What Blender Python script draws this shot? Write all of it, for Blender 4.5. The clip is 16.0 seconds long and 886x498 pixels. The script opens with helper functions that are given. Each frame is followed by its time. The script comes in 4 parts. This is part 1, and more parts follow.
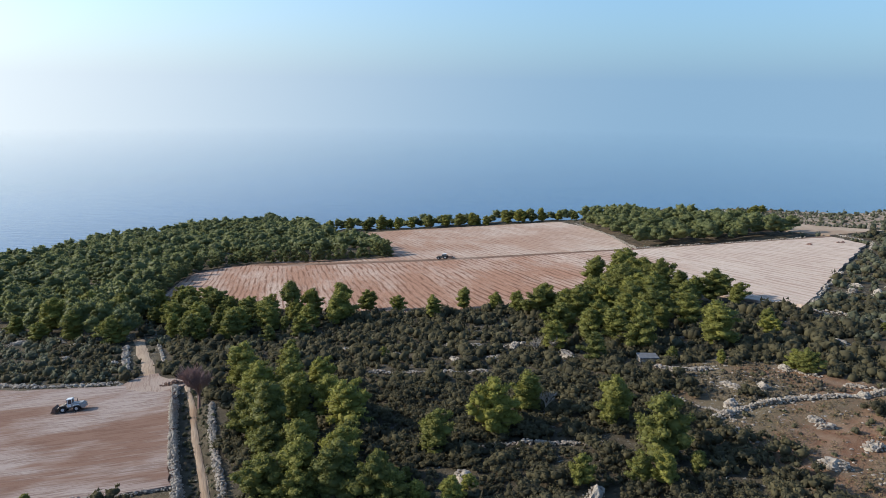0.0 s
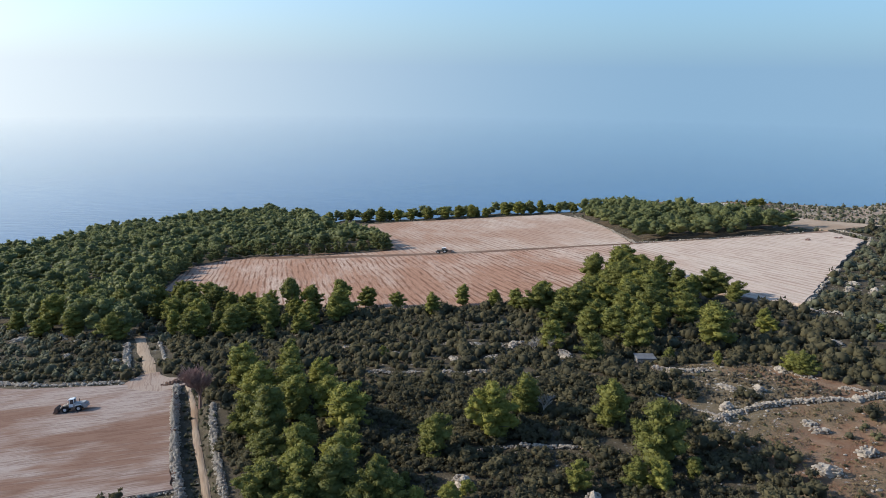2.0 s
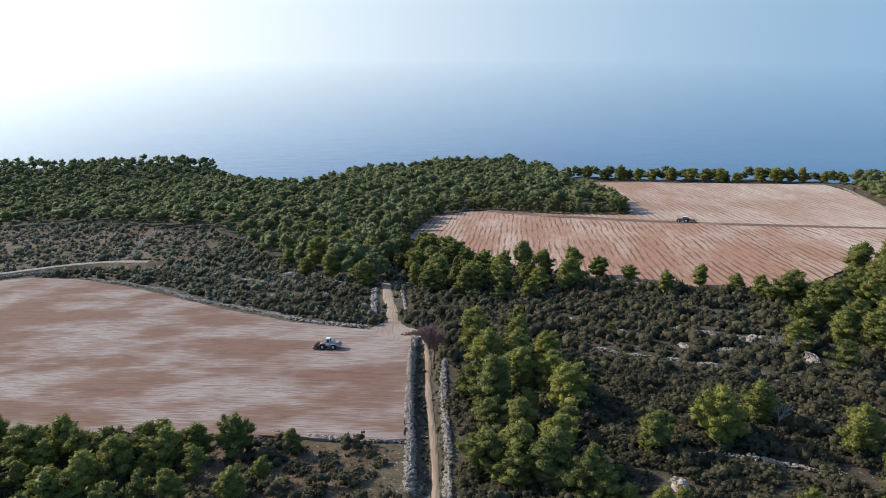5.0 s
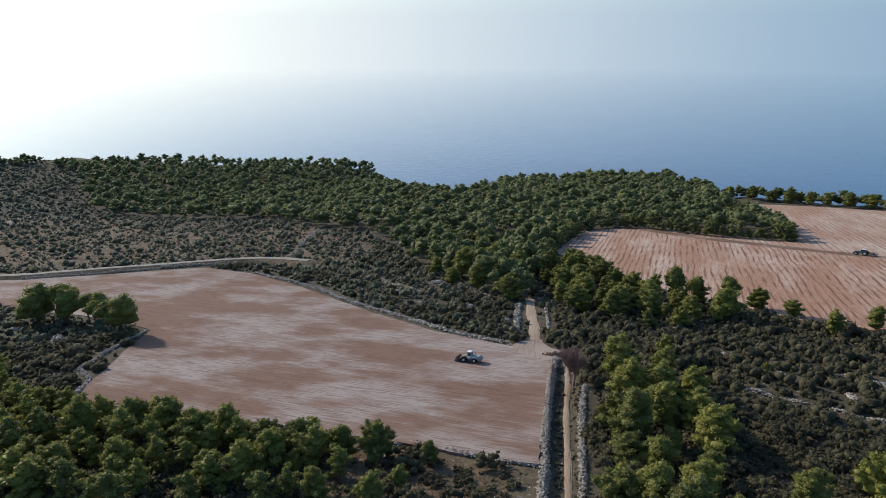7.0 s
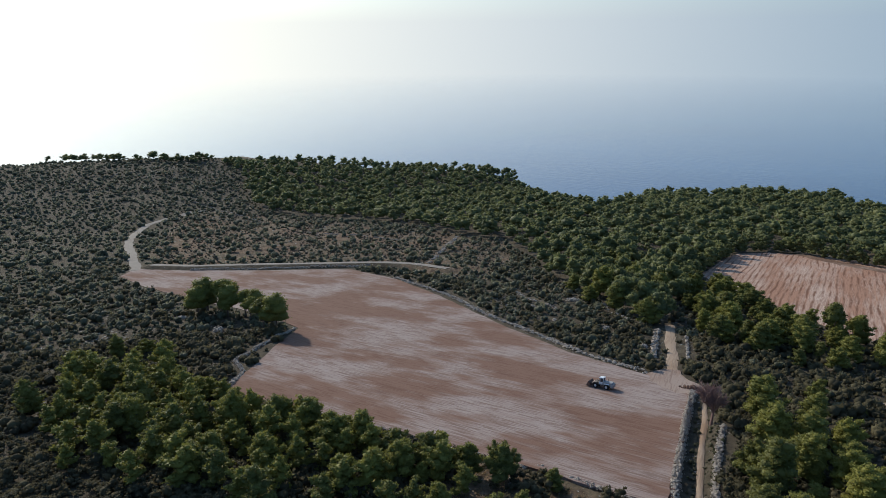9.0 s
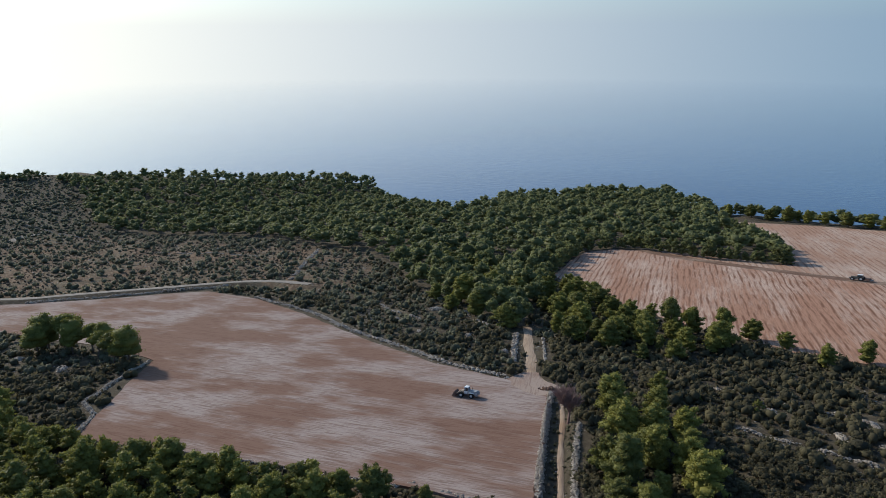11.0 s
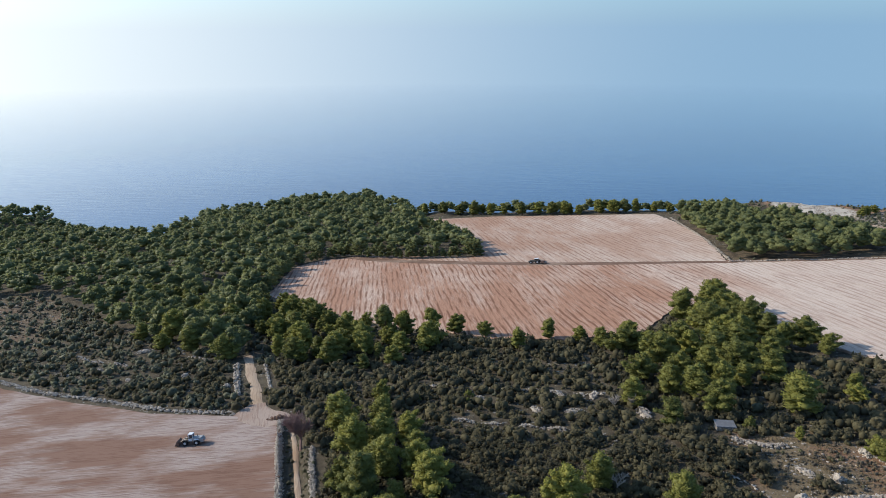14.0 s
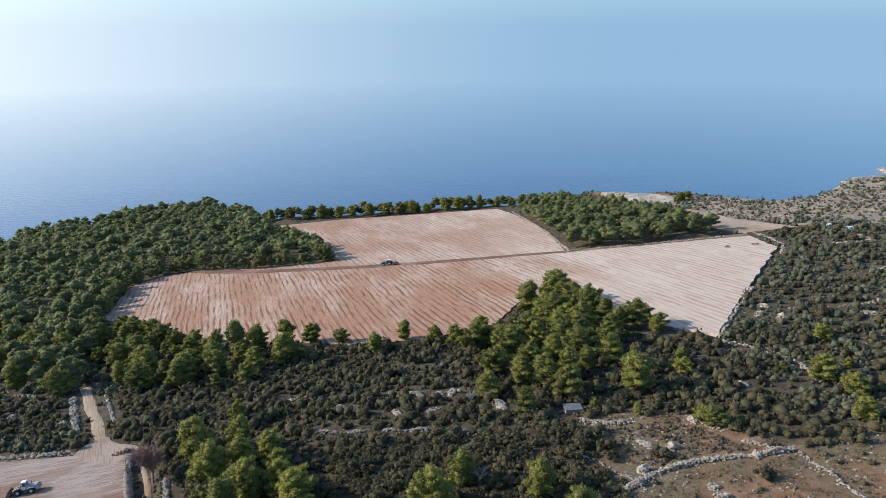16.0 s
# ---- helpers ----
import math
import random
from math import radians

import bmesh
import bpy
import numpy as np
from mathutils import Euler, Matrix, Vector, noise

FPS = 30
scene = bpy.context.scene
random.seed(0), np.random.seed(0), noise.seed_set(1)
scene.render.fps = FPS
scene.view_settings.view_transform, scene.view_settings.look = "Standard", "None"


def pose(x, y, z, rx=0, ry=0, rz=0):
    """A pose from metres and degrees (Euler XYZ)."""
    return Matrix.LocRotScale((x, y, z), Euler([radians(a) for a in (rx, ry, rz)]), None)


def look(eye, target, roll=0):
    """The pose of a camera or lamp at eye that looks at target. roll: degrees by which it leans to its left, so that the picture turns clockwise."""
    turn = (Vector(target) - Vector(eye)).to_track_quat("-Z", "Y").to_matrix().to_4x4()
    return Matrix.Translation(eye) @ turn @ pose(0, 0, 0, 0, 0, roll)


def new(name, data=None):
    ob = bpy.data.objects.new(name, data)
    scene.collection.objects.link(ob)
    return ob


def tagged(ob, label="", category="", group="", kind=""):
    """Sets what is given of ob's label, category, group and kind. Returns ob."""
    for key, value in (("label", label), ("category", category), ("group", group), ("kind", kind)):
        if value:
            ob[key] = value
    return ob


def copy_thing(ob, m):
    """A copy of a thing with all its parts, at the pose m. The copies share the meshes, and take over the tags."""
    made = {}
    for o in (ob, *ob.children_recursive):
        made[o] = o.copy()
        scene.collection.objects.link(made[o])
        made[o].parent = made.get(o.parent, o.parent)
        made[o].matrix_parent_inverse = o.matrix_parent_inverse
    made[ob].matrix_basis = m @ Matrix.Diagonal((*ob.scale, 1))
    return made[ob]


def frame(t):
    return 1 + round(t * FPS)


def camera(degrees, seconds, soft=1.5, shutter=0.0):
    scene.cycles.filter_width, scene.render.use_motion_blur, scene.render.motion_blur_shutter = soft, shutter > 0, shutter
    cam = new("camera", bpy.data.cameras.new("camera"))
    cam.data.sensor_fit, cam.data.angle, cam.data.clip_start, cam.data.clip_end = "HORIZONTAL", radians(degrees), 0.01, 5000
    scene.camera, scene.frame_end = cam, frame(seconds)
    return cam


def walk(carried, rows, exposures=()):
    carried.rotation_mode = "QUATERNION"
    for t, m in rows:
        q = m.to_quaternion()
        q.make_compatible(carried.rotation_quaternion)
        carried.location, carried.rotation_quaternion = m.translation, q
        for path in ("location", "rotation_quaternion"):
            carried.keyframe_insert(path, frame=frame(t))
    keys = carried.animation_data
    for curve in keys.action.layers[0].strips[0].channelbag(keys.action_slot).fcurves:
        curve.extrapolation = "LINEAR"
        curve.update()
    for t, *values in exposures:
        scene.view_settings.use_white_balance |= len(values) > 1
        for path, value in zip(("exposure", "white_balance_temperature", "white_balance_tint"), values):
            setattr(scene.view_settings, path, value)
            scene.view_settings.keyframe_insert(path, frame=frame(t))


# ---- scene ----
cam = camera(64.06, 16.0, soft=0.85)


def fly(x, y, z, yaw, pitch, roll):
    return pose(x, y, z, 0, 0, yaw) @ pose(0, 0, 0, 90 + pitch) @ pose(0, 0, 0, 0, 0, roll)


# seconds, place, yaw, pitch, roll
ROWS = [
    (0.00, -0.03, 0.04, 75.27, 0.01, -12.78, 0.68),
    (0.50, -0.00, 0.04, 75.65, 0.01, -12.81, 0.74),
    (1.00, 0.02, 0.01, 76.47, -0.05, -12.84, 0.76),
    (1.50, 0.03, -0.04, 77.58, -0.06, -12.82, 0.77),
    (2.00, 0.02, -0.08, 78.86, -0.05, -13.75, 0.73),
    (2.10, 0.01, -0.09, 79.12, -0.03, -14.38, 0.73),
    (2.20, 0.01, -0.09, 79.39, 0.02, -15.30, 0.73),
    (2.30, 0.00, -0.10, 79.66, 0.09, -16.23, 0.74),
    (2.40, -0.01, -0.10, 79.93, 0.18, -16.97, 0.74),
    (2.50, -0.02, -0.11, 80.20, 0.29, -17.53, 0.74),
    (2.70, -0.04, -0.11, 80.74, 0.66, -17.95, 0.70),
    (3.00, -0.07, -0.11, 81.55, 1.44, -18.31, 0.64),
    (3.50, -0.11, -0.10, 82.87, 4.67, -18.29, 0.49),
    (4.00, -0.15, -0.09, 84.13, 9.52, -18.26, 0.31),
    (4.50, -0.17, -0.09, 85.31, 14.41, -18.19, 0.10),
    (5.00, -0.17, -0.10, 86.39, 19.36, -18.10, -0.08),
    (5.20, -0.18, -0.11, 86.80, 21.34, -18.05, -0.19),
    (5.70, -0.20, -0.16, 87.74, 25.26, -17.93, -0.22),
    (6.20, -0.24, -0.26, 88.52, 27.78, -17.79, -0.23),
    (6.75, -0.24, -0.39, 89.41, 30.14, -17.62, -0.24),
    (7.30, -0.14, -0.50, 90.51, 33.38, -17.45, -0.27),
    (7.50, -0.10, -0.54, 90.94, 34.23, -17.44, -0.39),
    (8.00, 0.03, -0.62, 92.09, 38.58, -17.32, -0.46),
    (8.20, 0.10, -0.65, 92.57, 40.13, -17.28, -0.46),
    (8.70, 0.31, -0.71, 93.80, 43.01, -17.18, -0.49),
    (9.20, 0.59, -0.75, 95.12, 43.48, -17.10, -0.49),
    (9.70, 0.90, -0.78, 96.45, 41.88, -17.03, -0.46),
    (10.30, 1.23, -0.85, 97.95, 37.73, -16.95, -0.38),
    (10.50, 1.33, -0.88, 98.43, 36.20, -16.93, -0.37),
    (11.00, 1.57, -0.96, 99.62, 31.88, -16.88, -0.25),
    (11.50, 1.79, -1.06, 100.77, 27.55, -16.80, -0.22),
    (12.00, 1.99, -1.17, 101.89, 23.48, -16.71, -0.26),
    (12.50, 2.15, -1.30, 103.00, 19.61, -16.67, -0.25),
    (13.00, 2.28, -1.43, 104.10, 15.70, -16.65, -0.22),
    (13.50, 2.36, -1.56, 105.16, 11.80, -16.62, -0.25),
    (14.00, 2.43, -1.70, 106.13, 7.88, -16.57, -0.27),
    (14.50, 2.46, -1.82, 106.97, 3.86, -16.61, -0.28),
    (15.00, 2.49, -1.92, 107.65, -0.35, -16.67, -0.35),
    (15.50, 2.49, -1.98, 108.15, -3.38, -16.70, -0.30),
    (16.00, 2.47, -2.01, 108.53, -4.66, -16.71, -0.36),
]
EXPOSURE = [(0, 0), (2, 0), (3, 0.22), (4, 0.22), (4.8, 0.1), (5.5, -0.05), (7.5, -0.35), (8.2, -0.45), (10.5, -0.5), (11.5, -0.35), (12.5, -0.15), (13.5, -0.05), (14.5, 0.05), (16, 0.14)]
walk(cam, [(t, fly(*row)) for t, *row in ROWS], EXPOSURE)

# ---- world, sun ----
SUN_AZ, SUN_EL = -78.0, 23.0          # degrees clockwise from +y, degrees up
SUN_DIR = Vector((math.sin(radians(SUN_AZ)) * math.cos(radians(SUN_EL)), math.cos(radians(SUN_AZ)) * math.cos(radians(SUN_EL)), math.sin(radians(SUN_EL))))


class Graph:
    """Short hand for node trees."""

    def __init__(self, tree):
        self.tree = tree

    def node(self, kind, **inputs):
        n = self.tree.nodes.new(kind)
        for key, value in inputs.items():
            n.inputs[key.replace("_", " ")].default_value = value
        return n

    def link(self, a, b):
        self.tree.links.new(a, b)

    def math(self, op, a, b=None, clamp=False):
        n = self.tree.nodes.new("ShaderNodeMath")
        n.operation, n.use_clamp = op, clamp
        for i, v in enumerate((a, b)):
            if v is None:
                continue
            if isinstance(v, (int, float)):
                n.inputs[i].default_value = v
            else:
                self.link(v, n.inputs[i])
        return n.outputs[0]

    def mix(self, fac, a, b, blend="MIX"):
        n = self.tree.nodes.new("ShaderNodeMix")
        n.data_type, n.blend_type = "RGBA", blend
        for i, v in ((0, fac), (6, a), (7, b)):
            if isinstance(v, (int, float)):
                n.inputs[i].default_value = v
            elif isinstance(v, tuple):
                n.inputs[i].default_value = (*v, 1)
            else:
                self.link(v, n.inputs[i])
        return n.outputs[2]

    def ramp(self, fac, lo, hi):
        n = self.tree.nodes.new("ShaderNodeMapRange")
        n.inputs[1].default_value, n.inputs[2].default_value = lo, hi
        self.link(fac, n.inputs[0])
        return n.outputs[0]

    def noise(self, scale, detail=3.0, vec=None, rough=0.55):
        n = self.node("ShaderNodeTexNoise", Scale=scale, Detail=detail, Roughness=rough)
        if vec is not None:
            self.link(vec, n.inputs["Vector"])
        return n.outputs[0]

    def place(self, rot=0.0, scale=(1, 1, 1)):
        """Object coordinates in metres, turned by rot degrees about z, then scaled."""
        c = self.node("ShaderNodeTexCoord")
        m = self.node("ShaderNodeMapping")
        m.vector_type = "TEXTURE"
        m.inputs["Rotation"].default_value[2] = radians(rot)
        m.inputs["Scale"].default_value = scale
        self.link(c.outputs["Object"], m.inputs["Vector"])
        return m.outputs[0]


world = bpy.data.worlds.new("world")
scene.world = world
world.use_nodes = True
world.node_tree.nodes.clear()
g = Graph(world.node_tree)
coord = g.node("ShaderNodeTexCoord")
sep = g.node("ShaderNodeSeparateXYZ")
g.link(coord.outputs["Generated"], sep.inputs[0])
up = g.math("MAXIMUM", sep.outputs[2], 0.012)      # below the horizon the haze goes on
lifted = g.node("ShaderNodeCombineXYZ")
g.link(sep.outputs[0], lifted.inputs[0])
g.link(sep.outputs[1], lifted.inputs[1])
g.link(up, lifted.inputs[2])
sky = g.node("ShaderNodeTexSky")
sky.sky_type, sky.sun_disc = "NISHITA", False
sky.sun_elevation, sky.sun_rotation = radians(SUN_EL), radians(SUN_AZ % 360)
sky.altitude, sky.air_density, sky.dust_density, sky.ozone_density = 200, 1.0, 1.5, 1.5
g.link(lifted.outputs[0], sky.inputs["Vector"])
sky_light = g.mix(1.0, sky.outputs[0], (0.143, 0.192, 0.238), "MULTIPLY")
# sea haze: pale blue, whiter towards the sun
dot = g.node("ShaderNodeVectorMath")
dot.operation = "DOT_PRODUCT"
g.link(lifted.outputs[0], dot.inputs[0])
dot.inputs[1].default_value = (SUN_DIR.x, SUN_DIR.y, 0.10)
near_sun = g.ramp(dot.outputs["Value"], -0.15, 1.0)
glow = g.math("POWER", near_sun, 1.95, True)
haze = g.mix(glow, (0.255, 0.452, 0.695), (1.40, 1.42, 1.44))
thick = g.math("MULTIPLY", g.math("POWER", 2.718, g.math("MULTIPLY", up, -5.8)), 0.92)
g.link(g.mix(thick, sky_light, haze), (bg := g.node("ShaderNodeBackground")).inputs["Color"])
bg.inputs["Strength"].default_value = 1.0
g.link(bg.outputs[0], g.node("ShaderNodeOutputWorld").inputs["Surface"])

lamp = bpy.data.lights.new("sun", "SUN")
lamp.energy, lamp.angle, lamp.color = 4.8, radians(0.6), (1.0, 0.93, 0.82)
sun = new("sun", lamp)
sun.matrix_world = look(SUN_DIR * 500, (0, 0, 0))


# ---- materials ----
def material(name, build, rough=0.9, spec=0.2):
    m = bpy.data.materials.new(name)
    m.use_nodes = True
    gr = Graph(m.node_tree)
    shader = m.node_tree.nodes["Principled BSDF"]
    shader.inputs["Roughness"].default_value = rough
    shader.inputs["Specular IOR Level"].default_value = spec
    build(gr, shader)
    return m


def bump(gr, shader, height, strength=0.5, distance=0.1):
    b = gr.node("ShaderNodeBump", Strength=strength, Distance=distance)
    gr.link(height, b.inputs["Height"])
    gr.link(b.outputs[0], shader.inputs["Normal"])


def plain(name, rgb, rough=0.6, metal=0.0, spec=0.3, vary=0.25, scale=3.0):
    """A painted or solid surface with slight dirt at two scales."""
    def build(gr, sh):
        v = gr.place()
        n = gr.math("ADD", gr.math("MULTIPLY", gr.noise(scale, 4, v), 0.7), gr.math("MULTIPLY", gr.noise(scale * 9, 3, v), 0.3))
        dark = tuple(c * (1 - vary) for c in rgb)
        light = tuple(min(1, c * (1 + vary)) for c in rgb)
        gr.link(gr.mix(gr.ramp(n, 0.3, 0.7), dark, light), sh.inputs["Base Color"])
        sh.inputs["Metallic"].default_value = metal
    return material(name, build, rough, spec)


def ground_material():
    def build(gr, sh):
        v = gr.place()
        cover = gr.node("ShaderNodeAttribute")
        cover.attribute_name = "open_ground"
        big, mid, fine = gr.noise(0.035, 4, v), gr.noise(0.3, 4, v), gr.noise(2.4, 4, v, 0.7)
        litter = gr.mix(gr.ramp(mid, 0.35, 0.65), (0.064, 0.050, 0.034), (0.115, 0.092, 0.060))
        soil = gr.mix(gr.ramp(mid, 0.35, 0.65), (0.205, 0.102, 0.058), (0.265, 0.172, 0.110))
        grass = gr.mix(gr.ramp(fine, 0.3, 0.7), (0.200, 0.145, 0.088), (0.125, 0.098, 0.058))
        bare = gr.mix(gr.ramp(gr.math("ADD", big, gr.math("MULTIPLY", gr.math("SUBTRACT", fine, 0.5), 0.5)), 0.42, 0.56), soil, grass)
        mixf = gr.math("ADD", cover.outputs["Fac"], gr.math("MULTIPLY", gr.math("SUBTRACT", mid, 0.5), 0.8))
        col = gr.mix(gr.ramp(mixf, 0.2, 0.75), litter, bare)
        col = gr.mix(gr.ramp(mixf, 1.2, 1.9), col, (0.46, 0.40, 0.325))
        stones = gr.ramp(gr.math("ADD", gr.noise(0.8, 5, v, 0.7), gr.math("MULTIPLY", big, 0.25)), 0.74, 0.80)
        col = gr.mix(gr.math("MULTIPLY", stones, 0.8), col, (0.40, 0.38, 0.35))
        gr.link(col, sh.inputs["Base Color"])
        bump(gr, sh, gr.math("ADD", mid, fine), 0.8, 0.4)
    return material("scrubland", build, 0.95, 0.1)


def field_material(name, turn, dark, mid, light, furrow, dust, dry=None, rows=0.0):
    """Tilled red earth: streaks along turn (degrees), pale dried patches, darker furrows."""
    def build(gr, sh):
        flat = gr.place()
        streak = gr.noise(1.0, 4, gr.place(turn, (26, 1.3, 5) if rows else (15, 1.7, 5)), 0.6)
        fine = gr.noise(1.0, 4, gr.place(turn, (6, 0.45, 5) if rows else (6, 0.45, 5)), 0.65)
        broad = gr.noise(1.0, 3, gr.place(turn, (80, 22, 30) if rows else (38, 22, 30)), 0.6)
        clods = gr.noise(1.6, 4, flat, 0.7)
        pale = gr.math("ADD", gr.math("MULTIPLY", broad, 0.62 if rows else 0.72), gr.math("MULTIPLY", streak, 0.38 if rows else 0.28))
        col = gr.mix(gr.ramp(pale, (0.44 if rows else 0.455) - dust, (0.60 if rows else 0.565) - dust), mid, light)
        if dry:
            split = gr.node("ShaderNodeSeparateXYZ")
            gr.link(flat, split.inputs[0])
            along = gr.math("ADD", split.outputs[0], gr.math("MULTIPLY", gr.math("SUBTRACT", broad, 0.5), 90.0))
            col = gr.mix(gr.math("MULTIPLY", gr.ramp(along, *dry), 0.75), col, (0.64, 0.545, 0.45))
        lines = gr.ramp(gr.math("ADD", gr.math("MULTIPLY", fine, 0.65), gr.math("MULTIPLY", streak, 0.35)), 0.49, 0.57)
        if rows:
            turned = gr.node("ShaderNodeSeparateXYZ")
            gr.link(gr.place(turn), turned.inputs[0])
            shift = gr.math("MULTIPLY", gr.noise(1.0, 2, gr.place(turn, (45, 10, 9))), 9.0)
            wave = gr.math("SINE", gr.math("ADD", gr.math("MULTIPLY", turned.outputs[1], 6.283 / rows), shift))
            dash = gr.ramp(gr.noise(1.0, 3, gr.place(turn, (21, 2.3, 5)), 0.65), 0.38, 0.53)
            worn = gr.ramp(gr.noise(1.0, 3, gr.place(turn + 40, (38, 24, 9))), 0.26, 0.50)
            lines = gr.math("MAXIMUM", gr.math("MULTIPLY", gr.math("MULTIPLY", gr.ramp(wave, -0.1, 0.9), dash), worn), gr.math("MULTIPLY", lines, 0.6))
            if dry:
                lines = gr.math("MULTIPLY", lines, gr.math("SUBTRACT", 1.0, gr.math("MULTIPLY", gr.ramp(along, *dry), 0.45)))
        col = gr.mix(gr.math("MULTIPLY", lines, furrow), col, dark)
        col = gr.mix(gr.math("MULTIPLY", gr.ramp(clods, 0.35, 0.75), 0.35), col, tuple(c * 1.12 for c in mid))
        gr.link(col, sh.inputs["Base Color"])
        bump(gr, sh, gr.math("ADD", gr.math("MULTIPLY", fine, 0.7), gr.math("MULTIPLY", clods, 0.3)), 0.7, 0.3)
    return material(name, build, 0.95, 0.08)


def leaf_material(name, dark, light, shine=0.25, thinness=0.30, rough=0.65):
    def build(gr, sh):
        info, geo = gr.node("ShaderNodeObjectInfo"), gr.node("ShaderNodeNewGeometry")
        tint = gr.node("ShaderNodeAttribute")
        tint.attribute_name = "tint"
        one = gr.math("FRACT", gr.math("ADD", info.outputs["Random"], tint.outputs["Fac"]))
        leaf = geo.outputs["Random Per Island"]
        f = gr.math("ADD", gr.math("MULTIPLY", one, 0.65), gr.math("MULTIPLY", leaf, 0.35))
        col = gr.mix(f, dark, light)
        gr.link(col, sh.inputs["Base Color"])
        thin = gr.node("ShaderNodeBsdfTranslucent")
        gr.link(gr.mix(0.5, col, tuple(min(1, c * 1.6) for c in light)), thin.inputs["Color"])
        both = gr.node("ShaderNodeMixShader", Fac=thinness)
        out = gr.tree.nodes["Material Output"]
        gr.link(sh.outputs[0], both.inputs[1])
        gr.link(thin.outputs[0], both.inputs[2])
        gr.link(both.outputs[0], out.inputs["Surface"])
    return material(name, build, rough, shine)


def rock_material():
    def build(gr, sh):
        v = gr.place()
        a, b = gr.noise(0.9, 5, v, 0.65), gr.noise(6.0, 4, v, 0.7)
        info = gr.node("ShaderNodeNewGeometry")
        col = gr.mix(gr.ramp(a, 0.35, 0.65), (0.27, 0.215, 0.165), (0.47, 0.395, 0.315))
        col = gr.mix(gr.math("MULTIPLY", gr.ramp(b, 0.55, 0.75), 0.6), col, (0.13, 0.125, 0.115))
        col = gr.mix(gr.math("MULTIPLY", info.outputs["Random Per Island"], 0.45), col, (0.56, 0.475, 0.385))
        gr.link(col, sh.inputs["Base Color"])
        bump(gr, sh, gr.math("ADD", a, b), 0.9, 0.25)
    return material("limestone", build, 0.9, 0.2)


def sea_material():
    def build(gr, sh):
        broad = gr.noise(1.0, 3, gr.place(20, (900, 260, 50)), 0.5)
        gr.link(gr.mix(gr.ramp(broad, 0.35, 0.65), (0.010, 0.057, 0.148), (0.016, 0.077, 0.182)), sh.inputs["Base Color"])
        swell = gr.noise(1.0, 3, gr.place(12, (60, 9, 5)), 0.55)
        ripple = gr.noise(1.0, 2, gr.place(-8, (16, 3, 3)), 0.5)
        bump(gr, sh, gr.math("ADD", gr.math("MULTIPLY", swell, 1.0), gr.math("MULTIPLY", ripple, 0.45)), 0.42, 1.0)
        sh.inputs["IOR"].default_value = 1.33
        # haze worked into the material: far water turns transparent, showing the hazy backdrop
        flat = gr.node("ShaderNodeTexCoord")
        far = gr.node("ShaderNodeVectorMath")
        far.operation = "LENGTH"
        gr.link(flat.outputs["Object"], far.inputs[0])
        haze_fade = gr.math("POWER", gr.ramp(far.outputs["Value"], 950, 5000), 0.85)
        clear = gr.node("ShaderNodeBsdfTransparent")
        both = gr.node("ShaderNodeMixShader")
        gr.link(haze_fade, both.inputs[0])
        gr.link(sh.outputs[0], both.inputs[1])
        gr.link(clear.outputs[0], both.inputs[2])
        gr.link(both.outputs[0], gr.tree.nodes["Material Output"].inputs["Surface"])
    return material("sea", build, 0.16, 0.5)


M_GROUND = ground_material()
M_F1 = field_material("tilled_red_earth", 8, (0.130, 0.066, 0.044), (0.215, 0.126, 0.090), (0.37, 0.300, 0.262), 0.6, 0.0)
M_F2 = field_material("furrowed_earth", -77, (0.150, 0.068, 0.040), (0.385, 0.212, 0.138), (0.55, 0.415, 0.325), 0.95, 0.0, (45, 120), 2.9)
M_F3 = field_material("upper_furrowed_earth", -75, (0.20, 0.105, 0.068), (0.39, 0.235, 0.160), (0.53, 0.415, 0.33), 0.8, 0.0, (10, 170), 3.2)
M_PALE = field_material("dried_pale_earth", -60, (0.24, 0.165, 0.11), (0.34, 0.24, 0.165), (0.43, 0.33, 0.245), 0.5, 0.0)
M_TRACK = field_material("track_earth", -18, (0.085, 0.045, 0.030), (0.19, 0.115, 0.080), (0.33, 0.235, 0.175), 0.85, -0.02)
M_DIRT = field_material("path_earth", 110, (0.17, 0.105, 0.068), (0.30, 0.20, 0.13), (0.40, 0.30, 0.215), 0.4, 0.02)
M_MIXED = field_material("trampled_earth", 110, (0.16, 0.09, 0.062), (0.25, 0.155, 0.110), (0.37, 0.285, 0.230), 0.5, 0.0)
M_RIDGE = plain("heaped_red_earth", (0.20, 0.115, 0.078), 0.95, vary=0.35, scale=1.2)
M_GRAVEL = plain("gravel", (0.25, 0.212, 0.172), 0.95, vary=0.2, scale=0.5)
M_PINE = leaf_material("pine_needles", (0.104, 0.110, 0.037), (0.264, 0.248, 0.055), 0.15, 0.26)
M_FOREST = leaf_material("pine_wood", (0.105, 0.124, 0.056), (0.225, 0.230, 0.086), 0.2, 0.45, 0.65)
M_SHRUB = leaf_material("maquis_leaves", (0.056, 0.051, 0.033), (0.138, 0.117, 0.062), 0.10, 0.32, 0.8)
M_SCRUB = leaf_material("grey_green_scrub", (0.090, 0.095, 0.060), (0.190, 0.184, 0.115), 0.15, 0.42)
M_DRY = leaf_material("dry_shrub_leaves", (0.075, 0.065, 0.038), (0.13, 0.12, 0.055))
M_HEATH = leaf_material("heath_twigs", (0.085, 0.070, 0.052), (0.165, 0.138, 0.098), 0.1, 0.3, 0.9)
M_STRAW = leaf_material("dry_grass_blades", (0.130, 0.096, 0.054), (0.285, 0.208, 0.115), 0.1, 0.3, 0.9)
